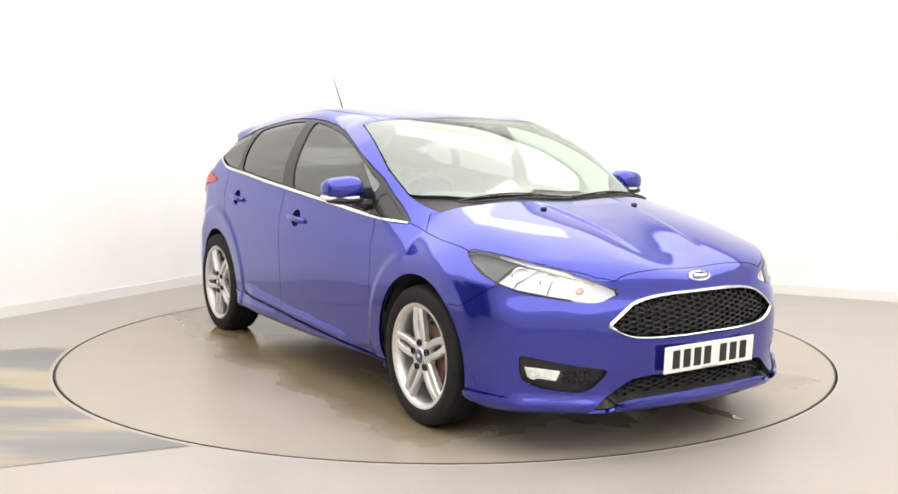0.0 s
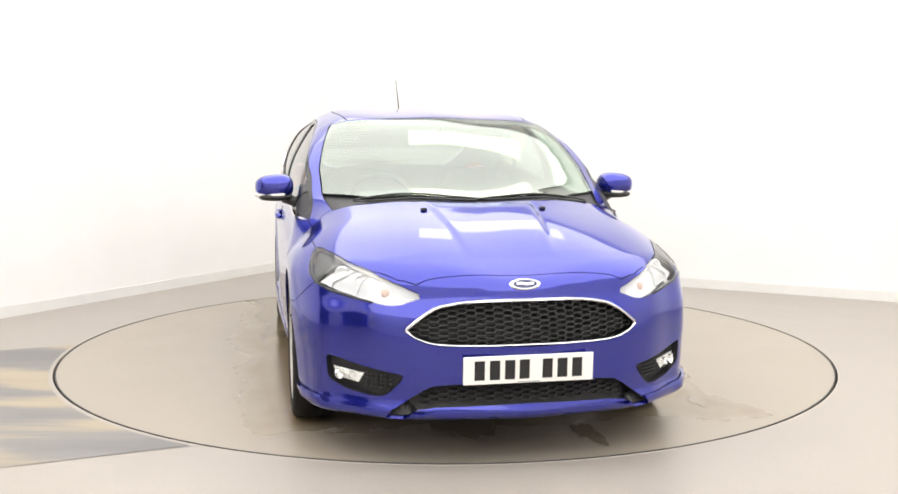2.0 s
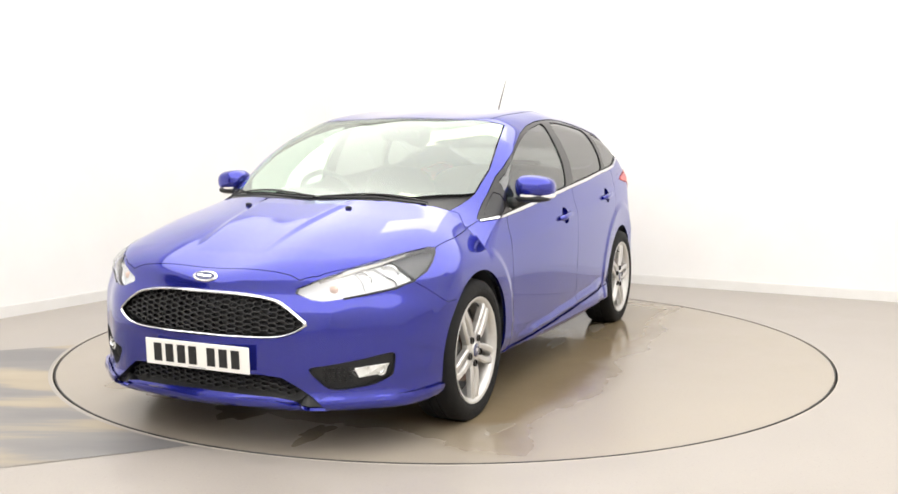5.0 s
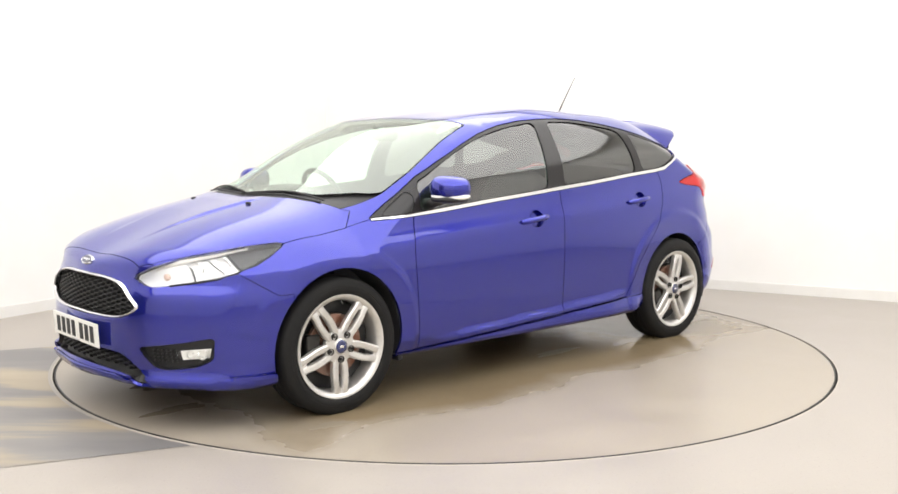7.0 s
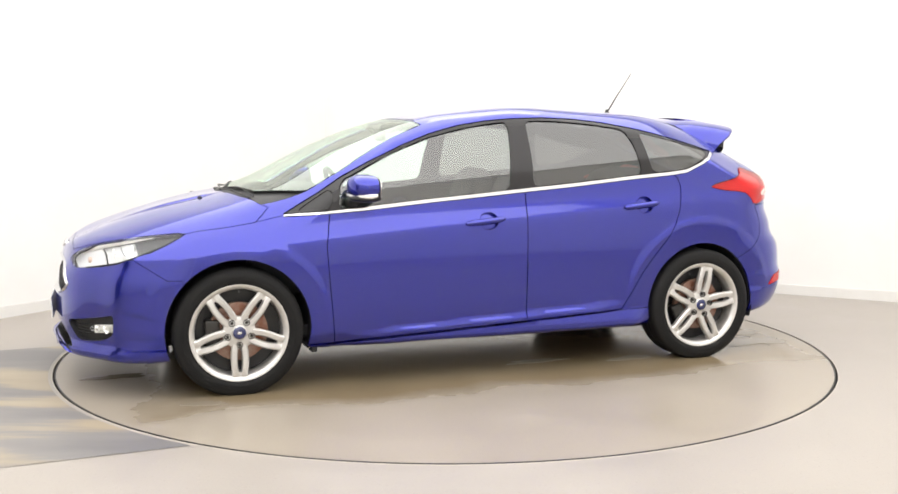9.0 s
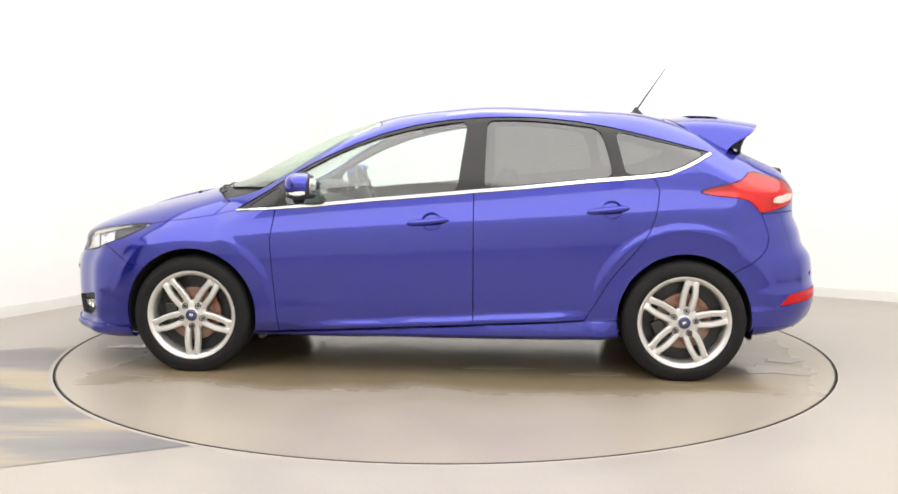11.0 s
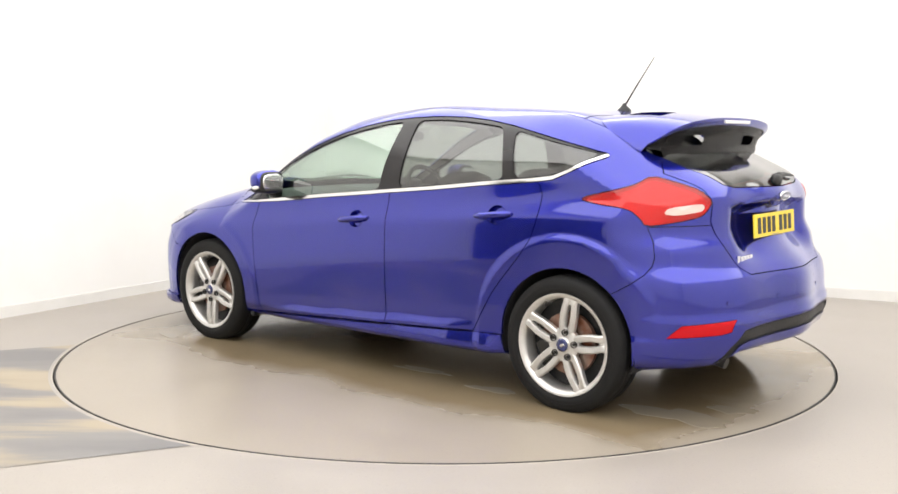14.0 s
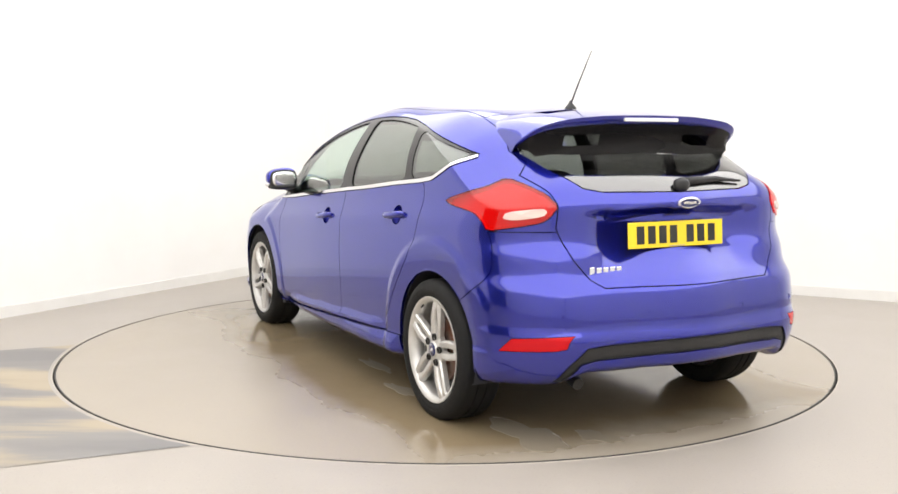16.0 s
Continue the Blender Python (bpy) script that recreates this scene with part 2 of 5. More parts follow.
def build_room():
    c0, c1 = CORNER, CORNER + ALONG_R * ROOM_U
    c2, c3 = c1 + ALONG_L * ROOM_V, CORNER + ALONG_L * ROOM_V
    for k, (a, b) in enumerate(((c0, c1), (c1, c2), (c2, c3), (c3, c0))):
        out = (a + b) / 2 - (c0 + c2) / 2
        side = (b - a).normalized()
        out = out - side * out.dot(side)
        bm = bmesh.new()
        if k == 3:
            # opening of the vehicle entrance
            d0, d1 = CORNER + ALONG_L * DOOR_TO, CORNER + ALONG_L * DOOR_FROM
            slab(bm, a, d0, out, -0.1, ROOM_H + 0.1, 0.2)
            slab(bm, d1, b, out, -0.1, ROOM_H + 0.1, 0.2)
            slab(bm, d0, d1, out, DOOR_H, ROOM_H + 0.1, 0.2)
        else:
            slab(bm, a, b, out, -0.1, ROOM_H + 0.1, 0.2)
        tagged(part("wall_" + ("back", "right", "front", "left")[k], bm, M_WALL), "plain white painted studio wall", "wall", kind="structure")
        bm = bmesh.new()
        for p, q in (((a, d0), (d1, b)) if k == 3 else ((a, b),)):
            slab(bm, p, q, -out, 0.0, 0.084, 0.016)
        bmesh.ops.bevel(bm, geom=[e for e in bm.edges if min(v.co.z for v in e.verts) > 0.08], offset=0.005, segments=2, affect="EDGES")
        tagged(part("baseboard", bm, M_SKIRT), "white painted skirting board along the wall", "baseboard", kind="structure")
    # roller shutter in the entrance, with a white frame
    out = Vector((-ALONG_L.y, ALONG_L.x, 0))
    out = out if out.x < 0 else -out
    bm = bmesh.new()
    z = 0.005
    while z < DOOR_H - 0.01:
        top = min(z + 0.086, DOOR_H - 0.004)
        slab(bm, d0 + out * 0.1, d1 + out * 0.1, out, z, top, 0.03)
        slab(bm, d0 + out * 0.11, d1 + out * 0.11, out, top, top + 0.004, 0.02)
        z += 0.09
    door = tagged(part("door_1", bm, M_SHUTTER), "closed dark grey roller shutter at the vehicle entrance", "shutter door", kind="structure")
    bm = bmesh.new()
    slab(bm, d0, d0 - (d0 - d1).normalized() * 0.09, -out, 0.0, DOOR_H, 0.03)
    slab(bm, d1, d1 + (d0 - d1).normalized() * 0.09, -out, 0.0, DOOR_H, 0.03)
    slab(bm, d0, d1, -out, DOOR_H, DOOR_H + 0.09, 0.03)
    part("door_frame", bm, M_SKIRT, door, "white painted door frame")
    bm = bmesh.new()
    quad = [bm.verts.new((v.x, v.y, ROOM_H)) for v in (c0, c1, c2, c3)]
    top = bmesh.ops.extrude_face_region(bm, geom=[bm.faces.new(quad)])["geom"]
    bmesh.ops.translate(bm, verts=[v for v in top if isinstance(v, bmesh.types.BMVert)], vec=(0, 0, 0.1))
    tagged(part("ceiling", bm, M_WALL), "plain white studio ceiling", "ceiling", kind="structure")

    # floor with a round opening for the turntable
    bm = bmesh.new()
    n = 192
    r = DISC_R + 0.001
    turn = [(math.cos(2 * math.pi * k / n), math.sin(2 * math.pi * k / n)) for k in range(n)]
    inner = [bm.verts.new((r * c, r * s, 0)) for c, s in turn]
    outer = [bm.verts.new((14 * c, 14 * s, 0)) for c, s in turn]
    low = [bm.verts.new((r * c, r * s, -0.06)) for c, s in turn]
    for k in range(n):
        j = (k + 1) % n
        bm.faces.new((inner[k], inner[j], outer[j], outer[k]))
        bm.faces.new((low[k], low[j], inner[j], inner[k]))
    tagged(part("floor", bm, M_FLOOR), "beige speckled vinyl studio floor around the turntable", "floor", kind="structure")
    bm = bmesh.new()
    box(bm, -2.6, 2.6, -2.6, 2.6, -0.12, -0.06)
    tagged(part("pit", bm, M_BLACK), "dark pit beneath the turntable", "pit", kind="structure")

    bm = bmesh.new()
    rows = [[bm.verts.new((q * c, q * s, z)) for c, s in turn] for q, z in ((r - 0.001, -0.012), (r - 0.001, 0.0012), (r + 0.006, 0.0012), (r + 0.008, -0.001))]
    for a, b in zip(rows, rows[1:]):
        for k in range(n):
            bm.faces.new((a[k], a[(k + 1) % n], b[(k + 1) % n], b[k]))
    tagged(part("trim", bm, M_EDGE), "pale metal edging round the turntable's pit", "floor trim", kind="structure")

    # worn grey strip that leads to the turntable
    bm = bmesh.new()
    way = Vector((-0.92, -0.385, 0)).normalized()
    edge = []
    for k in range(33):
        a = radians(181.3 + (242.6 - 181.3) * k / 32)
        v = Vector((math.cos(a), math.sin(a), 0)) * (DISC_R + 0.022)
        edge.append((bm.verts.new((v.x, v.y, 0.002)), bm.verts.new((v + way * 4.0)[:2] + (0.002,))))
    for (a, b), (c, d) in zip(edge, edge[1:]):
        bm.faces.new((a, c, d, b))
    tagged(part("floor_strip", bm, M_STRIP), "worn dark grey floor strip with brown scuffed patches", "floor strip", kind="structure")


def build_turntable():
    bm = bmesh.new()
    n = 192
    rings = []
    for r, z in ((DISC_R - 0.010, -0.05), (DISC_R - 0.010, -0.004), (DISC_R - 0.014, 0.0)):
        rings.append([bm.verts.new((r * math.cos(2 * math.pi * k / n), r * math.sin(2 * math.pi * k / n), z)) for k in range(n)])
    for a, b in zip(rings, rings[1:]):
        for k in range(n):
            bm.faces.new((a[k], a[(k + 1) % n], b[(k + 1) % n], b[k]))
    bm.faces.new(rings[-1])
    for f in bm.faces:
        f.material_index = 0 if len(f.verts) > 4 else 1
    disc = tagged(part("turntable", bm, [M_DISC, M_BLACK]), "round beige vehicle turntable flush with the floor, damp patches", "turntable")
    bm = bmesh.new()
    rows = [[bm.verts.new((r * math.cos(2 * math.pi * k / n), r * math.sin(2 * math.pi * k / n), z)) for k in range(n)] for r, z in ((DISC_R - 0.018, 0.0004), (DISC_R - 0.017, 0.0012), (DISC_R - 0.012, 0.0012), (DISC_R - 0.0085, -0.004))]
    for a, b in zip(rows, rows[1:]):
        for k in range(n):
            bm.faces.new((a[k], a[(k + 1) % n], b[(k + 1) % n], b[k]))
    part("edge_trim", bm, M_STEEL, disc, "dark metal edging")
    rng = random.Random(4)
    for x, y, a, b in ((-1.85, 0.55, 0.22, 0.12), (-2.0, 0.30, 0.10, 0.07), (1.75, -0.25, 0.20, 0.12), (1.95, 0.25, 0.13, 0.06), (-0.35, 0.62, 0.20, 0.035), (0.55, -0.75, 0.18, 0.05), (-0.9, 0.72, 0.16, 0.04), (1.55, 0.95, 0.10, 0.04)):
        bm = bmesh.new()
        ph = [rng.uniform(0, 6.28) for _ in range(4)]
        pts = []
        for k in range(56):
            t = 2 * math.pi * k / 56
            r = 1 + 0.22 * math.sin(2 * t + ph[0]) + 0.16 * math.sin(3 * t + ph[1]) + 0.12 * math.sin(5 * t + ph[2]) + 0.07 * math.sin(9 * t + ph[3])
            pts.append((x + a * r * math.cos(t), y + b * r * math.sin(t)))
        low = [bm.verts.new((u, v, 0.0006)) for u, v in pts]
        high = [bm.verts.new((x + (u - x) * 0.95, y + (v - y) * 0.95, 0.0022)) for u, v in pts]
        bm.faces.new(high)
        for k in range(56):
            bm.faces.new((low[k], low[(k + 1) % 56], high[(k + 1) % 56], high[k]))
        part("puddle", bm, M_WATER, disc, "shallow puddle of dirty water")
    return disc


build_room()
turntable = build_turntable()


# ---------------------------------------------------------------- the car's body as a smooth solid
def curve(xs, ys, soft=0.0):
    """A smooth curve along the knots without overshoot; soft: the length over which it is evened out."""
    xs, ys = np.array(xs, float), np.array(ys, float)
    if xs[0] > xs[-1]:
        xs, ys = xs[::-1], ys[::-1]
    h = np.diff(xs)
    dl = np.diff(ys) / h
    m = np.zeros(len(xs))
    for i in range(1, len(xs) - 1):
        if dl[i - 1] * dl[i] > 0:
            w1, w2 = 2 * h[i] + h[i - 1], h[i] + 2 * h[i - 1]
            m[i] = (w1 + w2) / (w1 / dl[i - 1] + w2 / dl[i])
    m[0], m[-1] = dl[0], dl[-1]

    def at(x):
        x = np.asarray(x, float)
        xc = np.clip(x, xs[0], xs[-1])
        i = np.clip(np.searchsorted(xs, xc) - 1, 0, len(xs) - 2)
        t = (xc - xs[i]) / h[i]
        v = ((1 + 2 * t) * (1 - t) ** 2 * ys[i] + t * (1 - t) ** 2 * h[i] * m[i]
             + t * t * (3 - 2 * t) * ys[i + 1] + t * t * (t - 1) * h[i] * m[i + 1])
        return v + np.where(x > xs[-1], (x - xs[-1]) * m[-1], 0) + np.where(x < xs[0], (x - xs[0]) * m[0], 0)
    if not soft:
        return at
    lo, hi = xs[0] - 0.5, xs[-1] + 0.5
    grid = np.linspace(lo, hi, 4001)
    reach = int(3 * soft / (grid[1] - grid[0]))
    w = np.exp(-0.5 * (np.arange(-reach, reach + 1) * (grid[1] - grid[0]) / soft) ** 2)
    flat = np.convolve(np.pad(at(grid), reach, mode="edge"), w / w.sum(), mode="valid")
    return lambda x: np.interp(x, grid, flat)


# lengthwise lines: the sill, the waist, the greatest half width, the roof
BELT = curve([2.2, 1.6, 1.07, 0.5, -0.22, -0.9, -1.45, -2.2], [0.696, 0.803, 0.872, 0.933, 0.989, 1.042, 1.073, 1.055], 0.08)
PLAN = curve([2.25, 1.9, 1.6, 1.3, 0.9, 0.0, -0.8, -1.3, -1.7, -2.0, -2.2], [0.854, 0.881, 0.887, 0.892, 0.885, 0.894, 0.887, 0.875, 0.857, 0.852, 0.834], 0.1)
TUCK = curve([-0.3, 0.0, 0.10, 0.3, 0.55, 0.74, 0.79, 0.84, 0.9, 1.0], [0.098, 0.049, 0.024, 0.012, 0.006, 0.010, 0.014, 0.026, 0.040, 0.054], 0.012)
LEAN = curve([0.0, 0.1, 0.25, 0.4, 0.5], [0.000, 0.020, 0.096, 0.212, 0.315], 0.03)
ROOF = curve([2.3, 2.15, 2.05, 1.9, 1.75, 1.6, 1.42, 1.25, 1.14, 1.0, 0.8, 0.6, 0.45, 0.3, 0.0, -0.35, -0.7, -1.1, -1.4, -1.7], [0.604, 0.7, 0.748, 0.808, 0.858, 0.898, 0.94, 0.985, 1.03, 1.108, 1.213, 1.297, 1.347, 1.386, 1.423, 1.448, 1.433, 1.412, 1.341, 1.199], 0.035)
CROWN_ROOF = curve([-0.3, 0, 0.3, 0.5, 0.62, 0.75], [0.011, 0.000, 0.011, 0.009, 0.048, 0.131], 0.05)
CROWN_SCREEN = curve([-0.3, 0, 0.3, 0.5, 0.62, 0.75], [0.006, 0.000, 0.006, 0.018, 0.036, 0.082], 0.04)
CROWN_HOOD = curve([-0.3, 0, 0.3, 0.5, 0.65, 0.8, 0.95], [-0.008, 0.000, -0.008, 0.004, 0.024, 0.085, 0.190], 0.05)
NOSE = curve([0.14, 0.19, 0.24, 0.32, 0.44, 0.55, 0.64, 0.70, 0.76, 0.82], [2.183, 2.235, 2.212, 2.221, 2.224, 2.217, 2.179, 2.166, 2.106, 2.025], 0.012)
NOSE_PLAN = curve([-0.2, 0, 0.2, 0.4, 0.55, 0.7, 0.8, 0.9], [0.019, 0.000, 0.019, 0.056, 0.121, 0.255, 0.334, 0.574], 0.035)
TAIL = curve([0.18, 0.3, 0.4, 0.455, 0.475, 0.52, 0.62, 0.70, 0.76, 0.85, 0.97, 1.02, 1.08, 1.2, 1.32, 1.42], [2.014, 2.133, 2.164, 2.166, 2.150, 2.149, 2.136, 2.083, 2.070, 2.032, 2.029, 2.007, 1.955, 1.834, 1.699, 1.561], 0.012)
TAIL_PLAN = curve([-0.3, 0, 0.3, 0.55, 0.7, 0.8, 0.88], [0.048, 0.000, 0.048, 0.090, 0.173, 0.300, 0.474], 0.03)
FLOOR_LINE = curve([2.2, 1.8, 1.3, 0.9, -0.9, -1.3, -1.8, -2.2], [0.185, 0.175, 0.19, 0.19, 0.20, 0.20, 0.23, 0.26], 0.05)
LEAN_X = curve([1.3, 0.8, 0.4, 0.0, -0.6, -1.2, -1.8], [1.006, 0.93, 0.88, 0.90, 0.94, 0.987, 1.020], 0.12)
SWEEP = curve([2.0, 1.4, 0.9, 0.3, -0.2, -0.3], [0.020, 0.277, 0.295, 0.142, -0.163, -0.163], 0.1)
HOOD_FALL = curve([1.2, 1.5, 1.8, 2.1, 2.2], [1.580, 1.038, 1.406, 1.774, 1.777], 0.1)
AXLE_F, AXLE_R, HUB, TYRE = 1.333, -1.324, 0.295, 0.305


def blend(a, b, k):
    h = np.clip(0.5 + 0.5 * (a - b) / k, 0, 1)
    return b * (1 - h) + a * h + k * h * (1 - h)


def half_width(x, z):
    zb = BELT(x)
    s = (z - 0.2) / (zb - 0.2)
    w = PLAN(x) - TUCK(np.minimum(s, 1.0)) - LEAN(np.maximum(z - zb, 0)) * LEAN_X(x)
    for ax in (AXLE_F, AXLE_R):
        r = np.hypot(x - ax, z - 0.305)
        # crisp flare over the wheel
        reach = 0.49 if ax > 0 else 0.525
        t = np.clip((reach - r) / 0.05, 0, 1)
        w = w + (0.008 if ax > 0 else 0.011) * t * t * (3 - 2 * t) - (0.003 if ax > 0 else 0.009) * np.clip((reach - 0.05 - r) / 0.12, 0, 1)
    # ledge along the foot of the doors
    ledge = 0.293 - 0.054 * x - z
    w = w + 0.018 / (1 + np.exp(-np.clip(ledge / 0.0055, -40, 40))) * np.clip((0.80 - x) / 0.25, 0, 1) * np.clip((x + 0.85) / 0.2, 0, 1)
    # flared sill, lower front corners and tail corners
    foot = np.clip(0.2545 - 0.054 * x - z, 0, 0.1) * np.clip((1.0 - np.abs(x)) / 0.1, 0, 1)
    w = w + 0.45 * foot
    w = w + 0.15 * np.clip(0.225 - z, 0, 0.08) * np.clip((x - 1.5) / 0.2, 0, 1)
    w = w + (0.20 * np.clip(0.37 - z, 0, 0.12) + 0.010 / (1 + np.exp(-np.clip((0.369 - z) / 0.004, -40, 40)))) * np.clip((-1.6 - x) / 0.15, 0, 1)
    # recess above the fog lamps
    line = 0.425 - 0.28 * (1.9 - x)
    w = w - 0.014 / (1 + np.exp(-np.clip((line - z) / 0.004, -40, 40))) * np.clip((x - 1.68) / 0.12, 0, 1) * np.clip((z - 0.235) / 0.04, 0, 1)
    return w


def solid(p):
    x, y, z = p[:, 0], np.abs(p[:, 1]), p[:, 2]
    side = (y - half_width(x, z)) * 0.9
    front = x - NOSE(z) + NOSE_PLAN(y)
    # scoop for the rear plate: deep under a sharp upper edge, running out below
    low, wide = np.clip((z - 0.67) / 0.11, 0, 1), np.clip((0.50 - y) / 0.20, 0, 1)
    scoop = 0.06 * low * low * (3 - 2 * low) * wide * wide * (3 - 2 * wide) * np.clip((0.958 - z) / 0.018, 0, 1)
    rear = -x - TAIL(z) + TAIL_PLAN(y) + scoop
    xs = x + SWEEP(np.clip(x, -0.25, 1.95)) * y * y
    hood = np.clip((x - 0.7) / 0.5, 0, 1)
    screen = np.clip((x - 0.2) / 0.3, 0, 1)
    top = (z - ROOF(xs) + (CROWN_ROOF(y) * (1 - screen) + CROWN_SCREEN(y) * screen) * (1 - hood) + CROWN_HOOD(y) * HOOD_FALL(np.clip(x, 1.2, 2.2)) * hood) * 0.85
    # bonnet: raised middle between two creases
    crease = 0.235 - 0.10 * (x - 1.45) - y
    t = np.clip(crease / 0.035 + 0.5, 0, 1)
    top = top - 0.010 * t * t * (3 - 2 * t) * np.clip((x - 1.33) / 0.12, 0, 1) * np.clip((2.0 - x) / 0.35, 0, 1)
    under = FLOOR_LINE(x) + 0.05 * np.clip((0.62 - y) / 0.1, 0, 1) * np.clip((-1.55 - x) / 0.2, 0, 1) - z
    f = blend(front * 0.8, side, 0.09)
    f = blend(f, rear * 0.8, 0.07)
    f = blend(f, top, 0.022)
    return blend(f, under, 0.03)


def gradient(p):
    g = np.zeros_like(p)
    for i in range(3):
        dp = np.zeros(3)
        dp[i] = 0.004
        g[:, i] = solid(p + dp) - solid(p - dp)
    return g / np.maximum(np.linalg.norm(g, axis=1, keepdims=True), 1e-9)


def shell_mesh(step):
    """The solid's surface as a quad bmesh, wrapped from a box grid."""
    lo, hi = np.array([-2.3, -1.0, 0.1]), np.array([2.35, 1.0, 1.55])
    nx, ny, nz = [max(4, int(round(v / step)) // 2 * 2) for v in (hi - lo)]
    gx, gy, gz = np.linspace(lo[0], hi[0], nx + 1), np.linspace(lo[1], hi[1], ny + 1), np.linspace(lo[2], hi[2], nz + 1)
    keys, pts, faces = {}, [], []

    def vid(i, j, k):
        if (i, j, k) not in keys:
            keys[(i, j, k)] = len(pts)
            pts.append((gx[i], gy[j], gz[k]))
        return keys[(i, j, k)]
    for i in range(nx):
        for j in range(ny):
            for k in (0, nz):
                faces.append((vid(i, j, k), vid(i + 1, j, k), vid(i + 1, j + 1, k), vid(i, j + 1, k)))
    for i in range(nx):
        for k in range(nz):
            for j in (0, ny):
                faces.append((vid(i, j, k), vid(i + 1, j, k), vid(i + 1, j, k + 1), vid(i, j, k + 1)))
    for j in range(ny):
        for k in range(nz):
            for i in (0, nx):
                faces.append((vid(i, j, k), vid(i, j + 1, k), vid(i, j + 1, k + 1), vid(i, j, k + 1)))
    p = np.array(pts)
    core = np.stack([p[:, 0] * 0.72, p[:, 1] * 0.25, 0.62 + (p[:, 2] - 0.82) * 0.28], axis=1)
    a, b = np.zeros(len(p)), np.full(len(p), 1.3)
    for _ in range(26):
        m = (a + b) / 2
        out = solid(core + (p - core) * m[:, None]) > 0
        a, b = np.where(out, a, m), np.where(out, m, b)
    p = core + (p - core) * ((a + b) / 2)[:, None]
    return p, faces


def surface(p, way, reach=1.2):
    """From inside points p go outwards along way to the body's surface."""
    p, way = np.atleast_2d(np.array(p, float)), np.array(way, float)
    a, b = np.zeros(len(p)), np.full(len(p), reach)
    for _ in range(26):
        m = (a + b) / 2
        out = solid(p + way * m[:, None]) > 0
        a, b = np.where(out, a, m), np.where(out, m, b)
    return p + way * b[:, None]


def front_x(y, z):
    return float(surface([(1.2, y, z)], (1, 0, 0), 1.4)[0][0])


def rear_x(y, z):
    return float(surface([(-1.2, y, z)], (-1, 0, 0), 1.2)[0][0])


def side_y(x, z):
    return float(surface([(x, 0.1, z)], (0, 1, 0), 1.0)[0][1])


def top_z(x, y):
    return float(surface([(x, y, 0.55)], (0, 0, 1), 1.2)[0][2])


def rounded(poly, times=2):
    """Cut a polygon's corners so that its outline runs smoothly."""
    for _ in range(times):
        out = []
        for (ax, ay), (bx, by) in zip(poly, poly[1:] + poly[:1]):
            out += [(0.8 * ax + 0.2 * bx, 0.8 * ay + 0.2 * by), (0.2 * ax + 0.8 * bx, 0.2 * ay + 0.8 * by)]
        poly = out
    return poly


def nipped(poly, d=0.022):
    """Cut off each corner by a fixed short length, twice."""
    for d in (d, d * 0.3):
        out = []
        for (ax, ay), (bx, by) in zip(poly, poly[1:] + poly[:1]):
            k = min(0.25, d / max(1e-6, math.hypot(bx - ax, by - ay)))
            out += [(ax + (bx - ax) * k, ay + (by - ay) * k), (bx - (bx - ax) * k, by - (by - ay) * k)]
        poly = out
    return poly


def inset(poly, d):
    area = sum(a[0] * b[1] - b[0] * a[1] for a, b in zip(poly, poly[1:] + poly[:1]))
    sg = 1 if area > 0 else -1
    out = []
    for i in range(len(poly)):
        a, b, c = poly[i - 1], poly[i], poly[(i + 1) % len(poly)]
        n1 = Vector((-(b[1] - a[1]), b[0] - a[0])).normalized() * sg
        n2 = Vector((-(c[1] - b[1]), c[0] - b[0])).normalized() * sg
        n = (n1 + n2).normalized()
        k = d / max(0.5, n.dot(n1))
        out.append((b[0] + n.x * k, b[1] + n.y * k))
    return out


def within(c, poly):
    x, y = c[:, 0], c[:, 1]
    inside = np.zeros(len(c), bool)
    for (ax, ay), (bx, by) in zip(poly, poly[1:] + poly[:1]):
        if ay != by:
            hit = ((ay > y) != (by > y)) & (x < (bx - ax) * (y - ay) / (by - ay) + ax)
            inside ^= hit
    return inside


def ring(cx, cz, r, n=48):
    return [(cx + r * math.cos(2 * math.pi * k / n), cz + r * math.sin(2 * math.pi * k / n)) for k in range(n)]


# outlines on the body. Planes: xz seen from the side, yz from either end, xy from above
CHROME_TOP = [(1.09, 0.868), (0.86, 0.889), (0.67, 0.908), (0.33, 0.942), (0.0, 0.970), (-0.21, 0.989), (-0.5, 1.013), (-0.85, 1.048), (-1.12, 1.070), (-1.23, 1.084), (-1.31, 1.115), (-1.455, 1.185)]
FRAME_TOP = [(1.09, 0.876), (0.91, 0.98), (0.78, 1.065), (0.64, 1.14), (0.45, 1.225), (0.29, 1.285), (0.12, 1.33), (-0.05, 1.357), (-0.22, 1.371), (-0.4, 1.376), (-0.58, 1.37), (-0.75, 1.352), (-0.92, 1.322), (-1.09, 1.283), (-1.29, 1.232), (-1.455, 1.189)]
